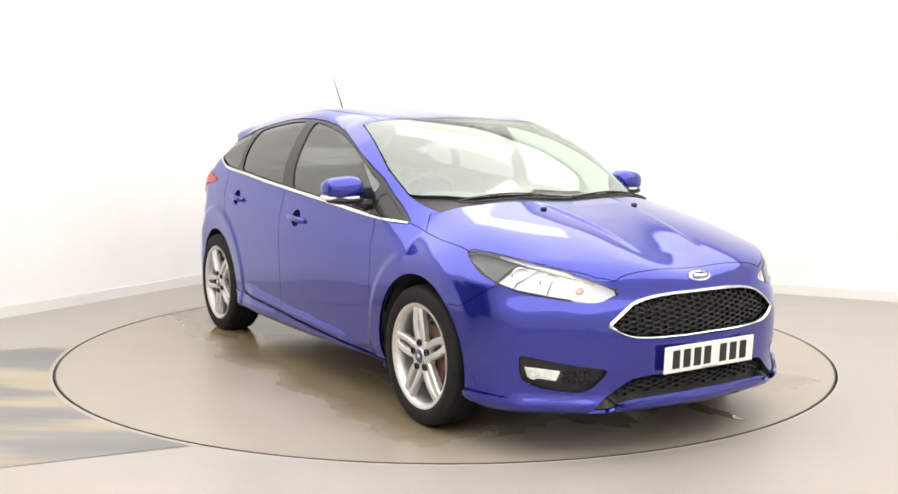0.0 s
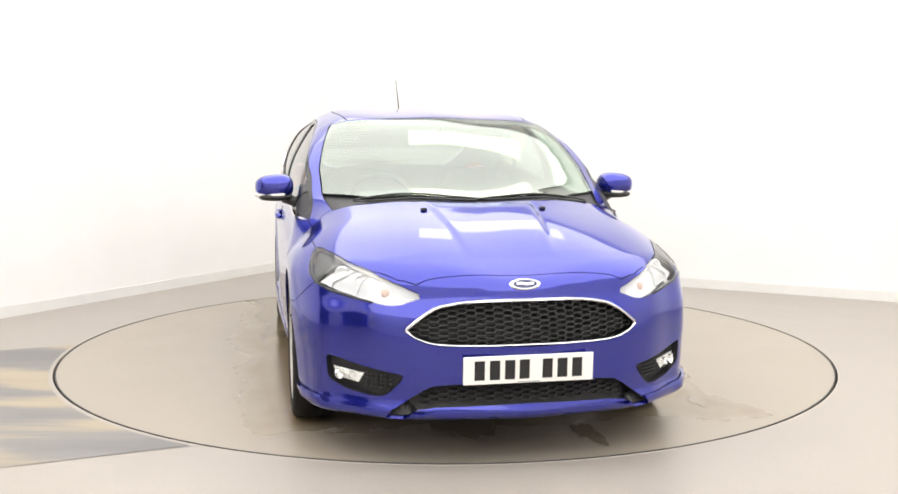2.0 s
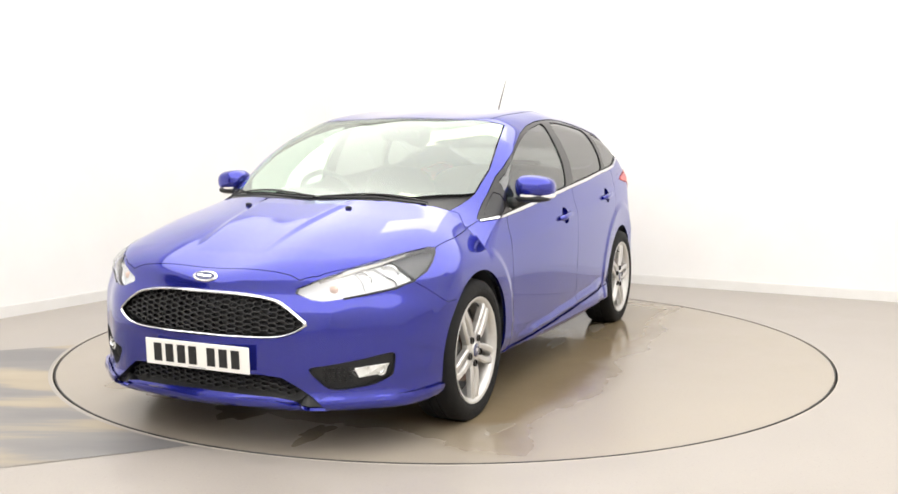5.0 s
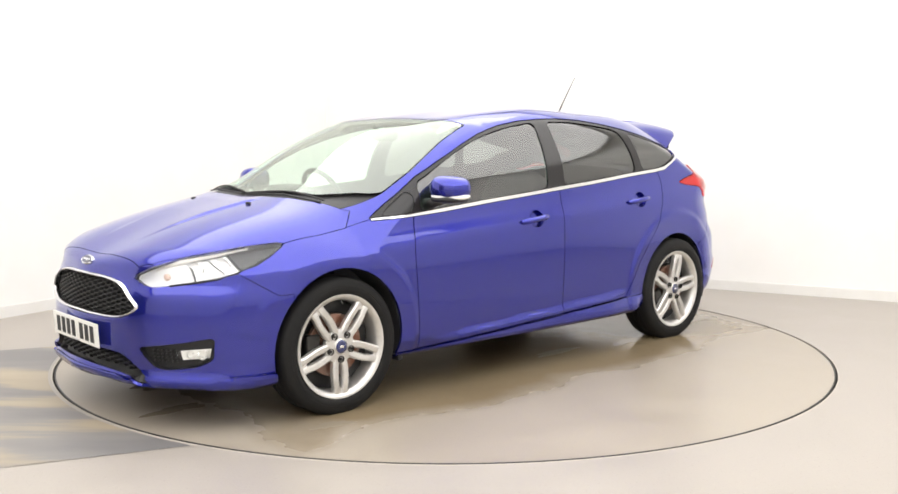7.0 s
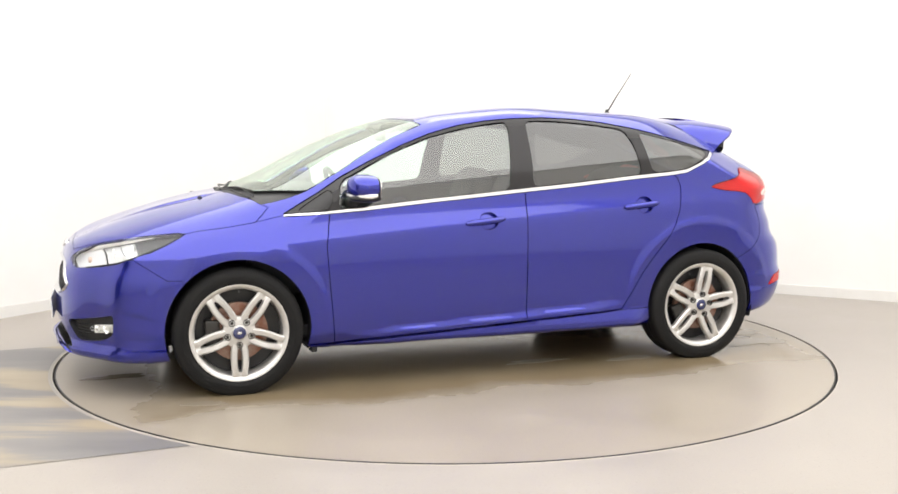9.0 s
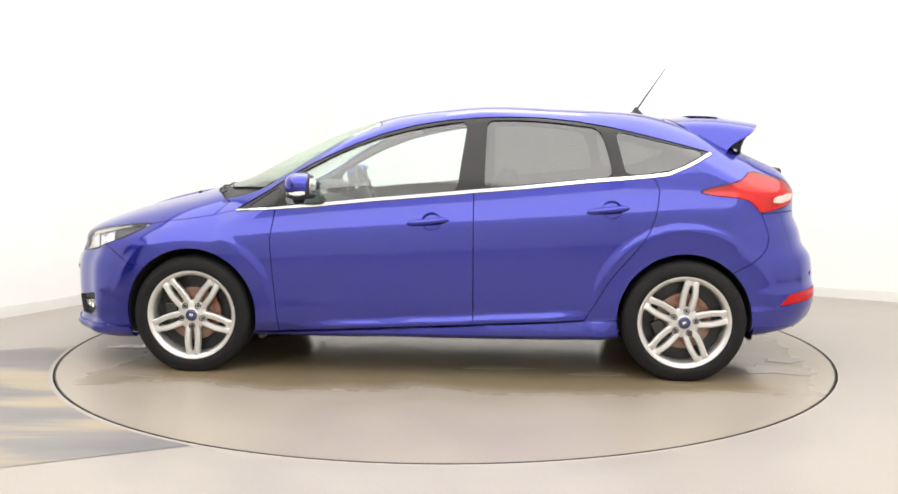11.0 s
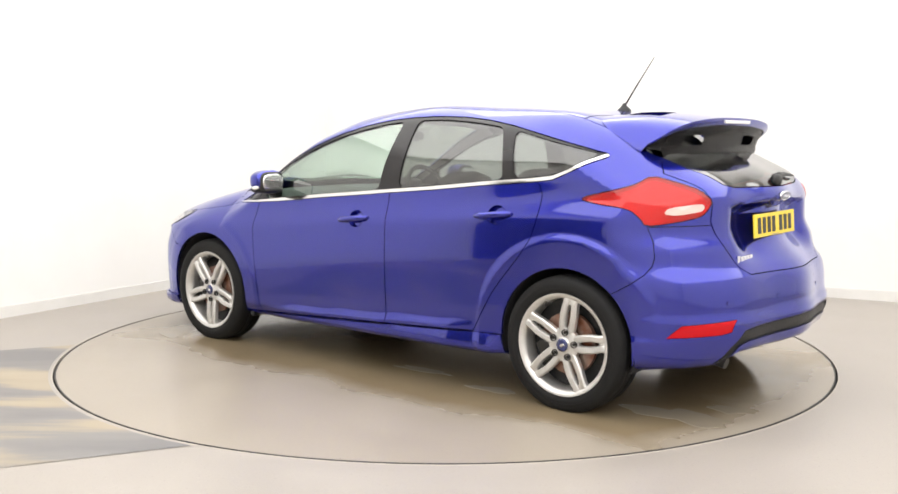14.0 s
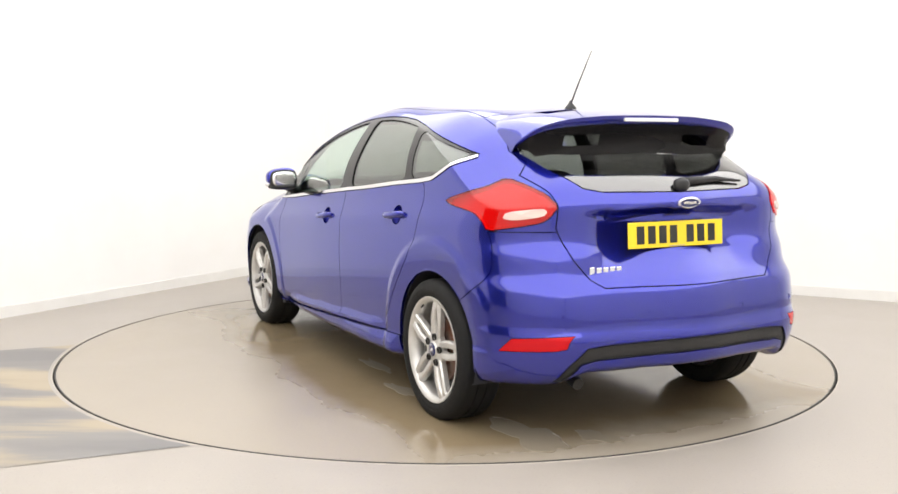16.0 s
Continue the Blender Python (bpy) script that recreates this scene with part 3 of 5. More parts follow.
STAMPS = [
    # name, plane, outline, (lowest, highest) of the third axis's size, sign of x wanted (0: any), least upward normal
    ("arch", "xz", ring(AXLE_F, 0.305, 0.358), (0.5, 2), 0),
    ("arch", "xz", ring(AXLE_R, 0.305, 0.352), (0.5, 2), 0),
    ("underbody", "xy", [(2.13, 0.0), (2.11, 0.35), (1.85, 0.68), (1.6, 0.80), (-1.6, 0.80), (-1.85, 0.66), (-2.0, 0.3), (-2.02, 0.0)], (0.0, 0.30), 0),
    ("grille", "yz", inset(rounded([(-0.3, 0.642), (0.14, 0.640), (0.26, 0.632), (0.35, 0.615), (0.41, 0.58), (0.482, 0.522), (0.44, 0.49), (0.39, 0.47), (0.34, 0.462), (0.25, 0.458), (-0.3, 0.456)], 1), 0.0), None, 1),
    ("lower_grille", "yz", [(0.0, 0.315), (0.14, 0.313), (0.30, 0.31), (0.37, 0.302), (0.41, 0.28), (0.475, 0.235), (0.545, 0.185), (0.475, 0.185), (0.42, 0.213), (0.35, 0.222), (0.0, 0.232)], None, 1),
    ("fog_bezel", "yz", nipped([(0.758, 0.398), (0.65, 0.372), (0.54, 0.354), (0.475, 0.345), (0.485, 0.32), (0.54, 0.258), (0.58, 0.250), (0.68, 0.262), (0.75, 0.30)], 0.012), None, 1),
    ("front_lip", "yz", [(0.0, 0.212), (0.35, 0.208), (0.42, 0.198), (0.49, 0.210), (0.65, 0.213), (0.79, 0.222), (1.0, 0.23), (1.0, 0.0), (0.0, 0.0)], None, 1.62),
    ("headlamp", "xz", rounded([(2.125, 0.648), (2.07, 0.70), (1.97, 0.742), (1.78, 0.775), (1.56, 0.795), (1.64, 0.75), (1.74, 0.71), (1.83, 0.677), (1.89, 0.652), (1.97, 0.632), (2.04, 0.618), (2.10, 0.608)], 1), (0.385, 2), 1),
    ("bonnet", "xy", [(2.114, 0.0), (2.113, 0.26), (2.105, 0.42), (2.07, 0.49), (1.97, 0.602), (1.78, 0.712), (1.58, 0.772), (1.40, 0.785), (1.232, 0.772), (1.155, 0.70), (1.19, 0.665), (1.275, 0.5), (1.335, 0.3), (1.355, 0.0)], (0.6, 2), 1),
    ("cowl", "xy", [(1.355, 0.0), (1.335, 0.3), (1.275, 0.5), (1.19, 0.665), (0.96, 0.70), (1.02, 0.655), (1.20, 0.48), (1.27, 0.25), (1.29, 0.0)], (0.8, 2), 1),
    ("windscreen", "xy", [(1.29, 0.0), (1.27, 0.25), (1.20, 0.48), (1.02, 0.655), (0.96, 0.70), (0.76, 0.70), (0.64, 0.68), (0.47, 0.645), (0.31, 0.608), (0.335, 0.5), (0.345, 0.33), (0.36, 0.0)], (0.85, 2), 1),
    ("handle_recess", "xz", [(0.012 + 0.052 * math.cos(a * math.pi / 12), 0.820 + 0.045 * math.sin(a * math.pi / 12)) for a in range(24)], (0.6, 2), 0),
    ("handle_recess", "xz", [(-0.935 + 0.052 * math.cos(a * math.pi / 12), 0.887 + 0.045 * math.sin(a * math.pi / 12)) for a in range(24)], (0.6, 2), 0),
    ("quarter_light", "xz", nipped([(1.035, 0.885), (0.855, 0.901), (0.845, 1.008), (0.92, 0.960)]), (0.45, 2), 0),
    ("front_window", "xz", nipped([(0.815, 0.899), (0.80, 1.038), (0.65, 1.118), (0.48, 1.197), (0.31, 1.262), (0.13, 1.308), (-0.04, 1.338), (-0.168, 1.352), (-0.120, 0.984), (0.33, 0.945), (0.67, 0.912)]), (0.45, 2), 0),
    ("rear_window", "xz", nipped([(-0.275, 1.357), (-0.46, 1.359), (-0.67, 1.343), (-0.865, 1.316), (-0.90, 1.24), (-0.93, 1.12), (-0.935, 1.060), (-0.265, 0.998)]), (0.45, 2), 0),
    ("quarter_window", "xz", nipped([(-0.955, 1.300), (-1.14, 1.256), (-1.43, 1.190), (-1.29, 1.112), (-1.22, 1.090), (-1.12, 1.076), (-1.01, 1.068)]), (0.45, 2), 0),
    ("window_frame", "xz", CHROME_TOP + FRAME_TOP[::-1], (0.45, 2), 0),
    ("chrome_strip", "xz", CHROME_TOP + [(x - (0.012 if x < -1.25 else 0), z - (0.012 if x < -1.25 else 0.02 - 0.030 * max(0.0, x - 0.65))) for x, z in CHROME_TOP[::-1]], (0.45, 2), 0),
    ("tail_lamp", "xz", rounded([(-1.385, 0.98), (-1.43, 1.0), (-1.56, 1.028), (-1.63, 1.052), (-1.67, 1.092), (-1.79, 1.06), (-1.88, 1.03), (-1.925, 0.98), (-1.91, 0.93), (-1.89, 0.908), (-1.83, 0.89), (-1.71, 0.868), (-1.68, 0.91), (-1.64, 0.94), (-1.59, 0.95), (-1.46, 0.962)], 1), (0.5, 2), -1),
    ("reflector", "xz", [(-1.825, 0.382), (-1.885, 0.44), (-2.055, 0.462), (-2.045, 0.41), (-2.02, 0.40)], (0.5, 2), -1),
    ("diffuser", "yz", [(0.0, 0.432), (0.45, 0.42), (0.54, 0.41), (0.60, 0.34), (0.64, 0.262), (0.60, 0.262), (0.555, 0.34), (0.5, 0.357), (0.0, 0.372)], None, -1.5),
    ("rear_glass", "yz", [(0.0, 1.032), (0.12, 1.032), (0.38, 1.034), (0.46, 1.05), (0.53, 1.112), (0.572, 1.19), (0.55, 1.27), (0.50, 1.36), (0.0, 1.40)], None, -1.4),
    ("tailgate", "yz", [(0.0, 0.645), (0.44, 0.647), (0.49, 0.68), (0.55, 0.76), (0.60, 0.89), (0.59, 0.98), (0.605, 1.03), (0.645, 1.10), (0.585, 1.155), (0.605, 1.2), (0.57, 1.27), (0.54, 1.40), (0.0, 1.46)], None, -1.24),
    ("roof", "xy", [(0.345, 0.0), (0.33, 0.33), (0.32, 0.515), (-0.06, 0.557), (-0.7, 0.565), (-1.236, 0.545), (-1.236, 0.2), (-1.236, 0.0)], (1.2, 2), 0),
    ("front_door", "xz", [(0.865, 0.875), (0.89, 0.71), (0.88, 0.57), (0.85, 0.212), (-0.21, 0.27), (-0.21, 0.989), (0.0, 0.970), (0.33, 0.942), (0.67, 0.908), (0.865, 0.889)], (0.45, 2), 0),
    ("rear_door", "xz", [(-0.21, 0.27), (-0.80, 0.30), (-0.86, 0.40), (-0.92, 0.50), (-0.97, 0.565), (-1.03, 0.635), (-1.09, 0.705), (-1.135, 0.775), (-1.162, 0.85), (-1.178, 0.93), (-1.182, 0.99), (-1.165, 1.035), (-1.12, 1.07), (-0.85, 1.048), (-0.5, 1.013), (-0.21, 0.989)], (0.45, 2), 0),
    ("side_skirt", "xz", [(1.0, 0.0), (0.99, 0.21), (0.85, 0.208), (-0.21, 0.266), (-0.80, 0.296), (-0.98, 0.30), (-1.0, 0.0)], (0.6, 2), 0),
    # lines that only give the surface edges to bend at
    ("_ledge", "xz", [(0.78, 0.261), (-0.84, 0.348), (-0.84, 0.330), (0.78, 0.243)], (0.6, 2), 0),
    ("_shoulder", "xz", [(x, 0.2 + 0.80 * (float(BELT(x)) - 0.2)) for x in (1.05, 0.6, 0.1, -0.4, -0.9, -1.35)] + [(x, 0.2 + 0.76 * (float(BELT(x)) - 0.2)) for x in (-1.35, -0.9, -0.4, 0.1, 0.6, 1.05)], (0.6, 2), 0),
    ("_flare", "xz", ring(AXLE_F, 0.305, 0.492), (0.6, 2), 0),
    ("_flare", "xz", ring(AXLE_F, 0.305, 0.475), (0.6, 2), 0),
    ("_flare", "xz", ring(AXLE_F, 0.305, 0.457), (0.6, 2), 0),
    ("_flare", "xz", ring(AXLE_F, 0.305, 0.438), (0.6, 2), 0),
    ("_flare", "xz", ring(AXLE_R, 0.305, 0.528), (0.6, 2), 0),
    ("_flare", "xz", ring(AXLE_R, 0.305, 0.50), (0.6, 2), 0),
    ("_flare", "xz", ring(AXLE_R, 0.305, 0.472), (0.6, 2), 0),
    ("_lamp", "xz", [(1.775, 0.55), (1.835, 0.85), (1.912, 0.85), (1.862, 0.55)], (0.385, 2), 1),
    ("_lamp", "xz", [(1.957, 0.55), (1.992, 0.85), (2.2, 0.85), (2.2, 0.55)], (0.385, 2), 1),
    ("_scoop", "yz", [(0.0, 0.958), (0.5, 0.958), (0.5, 0.940), (0.0, 0.940)], None, -1.5),
    ("_recess", "xz", [(2.0, 0.461), (1.68, 0.371), (1.68, 0.357), (2.0, 0.447)], (0.5, 2), 1),
    ("_corner", "xz", [(-1.62, 0.373), (-2.0, 0.373), (-2.0, 0.365), (-1.62, 0.365)], (0.5, 2), -1),
    ("_sill", "xz", [(0.95, 0.203), (-0.95, 0.306), (-0.95, 0.19), (0.95, 0.12)], (0.6, 2), 0),
    ("front_bumper", "xz", [(1.84, 0.68), (1.67, 0.57), (1.60, 0.57), (1.55, 0.0), (2.5, 0.0), (2.5, 0.85), (1.98, 0.85), (1.90, 0.70)], (-1, 2), 1),
    ("fender", "xz", [(1.0, 0.0), (0.99, 0.21), (0.85, 0.212), (0.88, 0.57), (0.89, 0.71), (0.865, 0.889), (1.09, 0.868), (1.235, 0.835), (1.145, 0.955), (1.2, 1.2), (2.5, 1.2), (2.5, 0.0)], (0.3, 2), 1),
    ("rear_bumper", "xz", [(-1.715, 0.868), (-1.745, 0.80), (-1.757, 0.74), (-1.75, 0.695), (-1.72, 0.655), (-1.67, 0.615), (-1.60, 0.575), (-1.555, 0.553), (-1.55, 0.0), (-2.5, 0.0), (-2.5, 0.89)], (-1, 2), -1),
]
AXES = {"xz": (0, 2, 1), "yz": (1, 2, 0), "xy": (0, 1, 2)}


def selected(c, stamp):
    """Which of the points c a stamp's bounds let through."""
    name, plane, poly, span, sx = stamp
    ok = np.ones(len(c), bool)
    if sx:
        ok &= c[:, 0] * np.sign(sx) > (abs(sx) if abs(sx) != 1 else 0)
    if span:
        ok &= (np.abs(c[:, AXES[plane][2]]) > span[0]) & (np.abs(c[:, AXES[plane][2]]) < span[1])
    return ok


def body_faces():
    """The body's surface, cut along all outlines and sorted by outline."""
    p, faces = shell_mesh(0.027)
    bm = bmesh.new()
    vs = [bm.verts.new(v) for v in p]
    for fc in faces:
        bm.faces.new([vs[i] for i in fc])
    bm.normal_update()
    for stamp in STAMPS:
        name, plane, poly, span, sx = stamp
        i, j, k = AXES[plane]
        lo = [min(q[n] for q in poly) - 0.04 for n in (0, 1)]
        hi = [max(q[n] for q in poly) + 0.04 for n in (0, 1)]
        fs = bm.faces[:]
        c = np.array([f.calc_center_median() for f in fs])
        fold = np.abs(c[:, i]) if i == 1 else c[:, i]
        fold2 = np.abs(c[:, j]) if j == 1 else c[:, j]
        ok = selected(c, stamp) & (fold > lo[0]) & (fold < hi[0]) & (fold2 > lo[1]) & (fold2 < hi[1])
        cand = {fs[n] for n in np.nonzero(ok)[0]}
        for flip in ((1, -1) if plane != "xz" else (1,)):
            for a, b in zip(poly, poly[1:] + poly[:1]):
                pa, pb = list(a), list(b)
                if (i == 1 and pa[0] < -0.01 and pb[0] < -0.01) or (j == 1 and pa[1] < -0.01 and pb[1] < -0.01):
                    continue
                if i == 1:
                    pa[0], pb[0] = pa[0] * flip, pb[0] * flip
                if j == 1:
                    pa[1], pb[1] = pa[1] * flip, pb[1] * flip
                d = (pb[0] - pa[0], pb[1] - pa[1])
                size = math.hypot(*d)
                if size < 1e-5 or (i == 1 and pa[0] == pb[0] == 0) or (j == 1 and pa[1] == pb[1] == 0):
                    continue
                no = [0, 0, 0]
                no[i], no[j] = -d[1] / size, d[0] / size
                co = [0, 0, 0]
                co[i], co[j] = pa
                x0, x1 = min(pa[0], pb[0]), max(pa[0], pb[0])
                y0, y1 = min(pa[1], pb[1]), max(pa[1], pb[1])
                off = no[i] * pa[0] + no[j] * pa[1]
                hit = []
                for f in cand:
                    us = [v.co[i] for v in f.verts]
                    ws = [v.co[j] for v in f.verts]
                    if max(us) < x0 or min(us) > x1 or max(ws) < y0 or min(ws) > y1:
                        continue
                    ds = [no[i] * u + no[j] * w - off for u, w in zip(us, ws)]
                    if max(ds) > 1e-5 and min(ds) < -1e-5:
                        hit.append(f)
                if hit:
                    geom = list({v for f in hit for v in f.verts}) + list({e for f in hit for e in f.edges}) + hit
                    r = bmesh.ops.bisect_plane(bm, geom=geom, dist=2e-5, plane_co=co, plane_no=no)
                    cand |= {g for g in r["geom"] if isinstance(g, bmesh.types.BMFace)}
                    cand = {f for f in cand if f.is_valid}
    bm.verts.index_update()
    pts = np.array([v.co for v in bm.verts])
    fcs = [[v.index for v in f.verts] for f in bm.faces]
    c = np.array([f.calc_center_median() for f in bm.faces])
    bm.free()
    nrm = gradient(c)
    for n, f in enumerate(fcs):
        a, b, d = pts[f[0]], pts[f[1]], pts[f[2]]
        turn = np.cross(b - a, d - a)
        if len(f) > 3:
            turn = turn + np.cross(d - a, pts[f[3]] - a)
        if turn @ nrm[n] < 0:
            f.reverse()
    kind = np.full(len(fcs), -1)
    for n, stamp in enumerate(STAMPS):
        if stamp[0].startswith("_"):
            continue
        i, j, k = AXES[stamp[1]]
        q = np.stack([np.abs(c[:, i]) if i == 1 else c[:, i], np.abs(c[:, j]) if j == 1 else c[:, j]], axis=1)
        kind[(kind < 0) & selected(c, stamp) & within(q, stamp[2])] = n
    return pts, fcs, kind, c


SHELL = body_faces()
NUMBER = {}
for _n, _s in enumerate(STAMPS):
    NUMBER.setdefault(_s[0], []).append(_n)
NUMBER["body_side"] = [-1]


def panel(name, parent, mat, kinds=None, side=0, shift=0.0, gap=0.002, lip=0.012, label="", where=None):
    """One panel of the body: its faces moved by shift along the surface's normal, drawn in by gap at its edge, with an edge of depth lip."""
    pts, fcs, kind, c = SHELL
    want = [n for k in (kinds or [name]) for n in NUMBER[k]]
    ok = np.isin(kind, want)
    if side:
        ok &= c[:, 1] * side > 0
    if where:
        ok &= where(c)
    sel = [fcs[n] for n in np.nonzero(ok)[0]]
    used = sorted({v for f in sel for v in f})
    index = {v: n for n, v in enumerate(used)}
    p = pts[used].copy()
    faces = [[index[v] for v in f] for f in sel]
    nrm = gradient(p)
    # edge
    seen = {}
    for n, f in enumerate(faces):
        for a, b in zip(f, f[1:] + f[:1]):
            seen.setdefault((min(a, b), max(a, b)), []).append((n, a, b))
    rim = [v[0] for v in seen.values() if len(v) == 1]
    pull = np.zeros_like(p)
    for n, a, b in rim:
        mid = p[faces[n]].mean(axis=0)
        d = p[b] - p[a]
        d /= max(np.linalg.norm(d), 1e-9)
        t = mid - p[a]
        t = t - d * (t @ d)
        t /= max(np.linalg.norm(t), 1e-9)
        pull[a] += t
        pull[b] += t
    size = np.linalg.norm(pull, axis=1, keepdims=True)
    p = p + np.where(size > 1e-6, pull / np.maximum(size, 1e-6), 0) * gap + nrm * shift
    top = len(faces)
    if lip and rim:
        low = {}
        extra = []
        for n, a, b in rim:
            for v in (a, b):
                if v not in low:
                    low[v] = len(p) + len(extra)
                    extra.append(p[v] - nrm[v] * lip)
            faces.append([b, a, low[a], low[b]])
        p = np.vstack([p, np.array(extra)])
    me = bpy.data.meshes.new(name)
    me.from_pydata([tuple(v) for v in p], [], faces)
    me.update()
    me.shade_smooth()
    normals = []
    for f in me.polygons:
        for v in f.vertices:
            normals.append(tuple(nrm[v]) if f.index < top else tuple(f.normal))
    me.normals_split_custom_set(normals)
    me.materials.append(mat)
    ob = new(name, me)
    ob.parent = parent
    if label:
        ob["label"] = label
    return ob


# ---------------------------------------------------------------- the car
car = tagged(new("car"), "glossy metallic blue five-door hatchback with silver alloy wheels", "car")


def build_shell():
    body = panel("body_side", car, M_PAINT, lip=0.014)
    body.name = "body"
    panel("underbody", car, M_BLACK, gap=0)
    panel("roof", car, M_PAINT, gap=0.005)
    panel("bonnet", car, M_PAINT, gap=0.0025)
    bumper = panel("front_bumper", car, M_PAINT, gap=0.0012)
    panel("front_lip", bumper, M_PAINT, shift=0.017, gap=0.0)
    rear = panel("rear_bumper", car, M_PAINT, gap=0.002)
    panel("diffuser", rear, M_MESH_BLACK, shift=-0.008, lip=-0.008, label="black textured diffuser insert")
    gate = panel("tailgate", car, M_PAINT, gap=0.0035, lip=0.02)
    panel("rear_glass", gate, M_GLASS_REAR, gap=0.003, label="dark tinted rear window")
    panel("windscreen", car, M_SCREEN, gap=0.006, label="clear green-tinted windscreen")
    panel("cowl", car, M_BLACK, shift=-0.012, gap=0.0, lip=-0.012, label="black plastic scuttle panel")
    for s in (1, -1):
        panel("fender", car, M_PAINT, side=s, gap=0.0015)
        panel("side_skirt", car, M_PAINT, side=s, shift=0.006, gap=0.004)
        front = panel("front_door", car, M_PAINT, side=s, gap=0.0025)
        back = panel("rear_door", car, M_PAINT, side=s, gap=0.0025)
        panel("handle_recess", front, M_PAINT, side=s, shift=-0.022, gap=0.0, lip=-0.022, where=lambda c: c[:, 0] > -0.4)
        panel("handle_recess", back, M_PAINT, side=s, shift=-0.022, gap=0.0, lip=-0.022, where=lambda c: c[:, 0] < -0.4)
        panel("window_frame", front, M_TRIM_BLACK, side=s, shift=-0.004, lip=0.02, label="gloss black window frame")
        panel("front_window", front, M_GLASS, side=s, shift=-0.010, gap=0.0, lip=0.004, label="clear green-tinted glass")
        panel("quarter_light", front, M_BLACK, side=s, shift=-0.007, gap=0.0, lip=0.004)
        panel("rear_window", back, M_GLASS_DARK, side=s, shift=-0.010, gap=0.0, lip=0.004, label="dark privacy glass")
        panel("quarter_window", car, M_GLASS_DARK, side=s, shift=-0.007, gap=0.0, lip=0.004, label="dark privacy glass")
        panel("chrome_strip", car, M_CHROME, side=s, shift=0.005, gap=0.001, label="bright chrome waist strip")
        panel("reflector", rear, M_RED, side=s, shift=0.001, gap=0.001)
        tail = panel("tail_lamp", car, M_RED_GLASS, side=s, shift=0.005, gap=0.002, lip=0.02, label="red tail lamp with a clear reversing lens")
        panel("housing", tail, M_RED_BACK, kinds=["tail_lamp"], side=s, shift=-0.022, gap=0.003, lip=-0.02)
        lamp = panel("headlamp", car, M_LENS, side=s, shift=0.002, gap=0.0025, lip=0.012, label="clear headlamp with chrome reflectors")
        # dark masked tip, two reflector chambers and the indicator's chamber
        cuts = ((lambda z: 0.0), (lambda z: 1.775 + 0.2 * (z - 0.55)), (lambda z: 1.862 + 0.1667 * (z - 0.55)), (lambda z: 1.957 + 0.1167 * (z - 0.55)), (lambda z: 9.0))
        for n, (kind, mat, depth) in enumerate((("lamp_mask", M_LAMP_BLACK, 0.030), ("reflector_chamber", M_LAMP_SHEEN, 0.046), ("reflector_chamber", M_LAMP_SHEEN, 0.050), ("indicator_chamber", M_LAMP_SHEEN, 0.034))):
            panel(kind, lamp, mat, kinds=["headlamp"], side=s, shift=-depth, gap=0.002, lip=-0.008, where=lambda c, n=n: (c[:, 0] > cuts[n](c[:, 2])) & (c[:, 0] <= cuts[n + 1](c[:, 2])))
        bezel = panel("fog_bezel", bumper, M_MESH_BLACK, side=s, shift=-0.028, gap=0.0, lip=-0.028, label="black fog lamp surround")
    # dark lining inside the panels, with the windows left open
    solidkinds = ["body_side", "roof", "bonnet", "front_bumper", "rear_bumper", "tailgate", "fender", "front_door", "rear_door", "window_frame", "cowl", "chrome_strip", "reflector", "diffuser"]
    panel("lining", car, M_LINING, kinds=solidkinds, shift=-0.016, gap=0.0, lip=0)
    return bumper


def grille(name, parent, stamp, depth, pitch, row, bar):
    """A recessed backing with a honeycomb of thin bars before it."""
    outline = next(s[2] for s in STAMPS if s[0] == stamp)
    holder = panel(name, parent, M_BLACK, kinds=[stamp], shift=-depth, gap=0.0, lip=-depth, label="black honeycomb grille")
    bm = bmesh.new()
    zs = [q[1] for q in outline]
    ys = [q[0] for q in outline]
    inner = inset(outline, 0.008)
    inner = [(q[0] if q[0] > 0.05 else -1.0, q[1]) for q in inner]
    hx = [(-0.5, 0.0), (-0.28, 0.5), (0.28, 0.5), (0.5, 0.0), (0.28, -0.5), (-0.28, -0.5)]
    half = int(max(ys) / (0.78 * pitch)) + 1
    for col in range(-half, half + 1):
        y = col * 0.78 * pitch
        z = min(zs) + (row / 2 if col % 2 else 0)
        while z < max(zs):
            a = [(y + u * pitch, z + w * row) for u, w in hx]
            b = [(y + u * (pitch - bar), z + w * (row - bar)) for u, w in hx]
            if all(within(np.array([[abs(q[0]), q[1]]]), inner)[0] for q in a):
                x = front_x(y, z) - depth * 0.4
                lead = [x + (front_x(q[0], q[1]) - front_x(y, z)) for q in a]
                ring_a = [bm.verts.new((f, *q)) for f, q in zip(lead, a)]
                ring_b = [bm.verts.new((f - 0.001, *q)) for f, q in zip(lead, b)]
                ring_c = [bm.verts.new((f - 0.02, *q)) for f, q in zip(lead, b)]
                for n in range(6):
                    m = (n + 1) % 6
                    bm.faces.new((ring_a[n], ring_a[m], ring_b[m], ring_b[n]))
                    bm.faces.new((ring_b[n], ring_b[m], ring_c[m], ring_c[n]))
            z += row
    part("honeycomb", bm, M_MESH_BLACK, holder)
    return holder


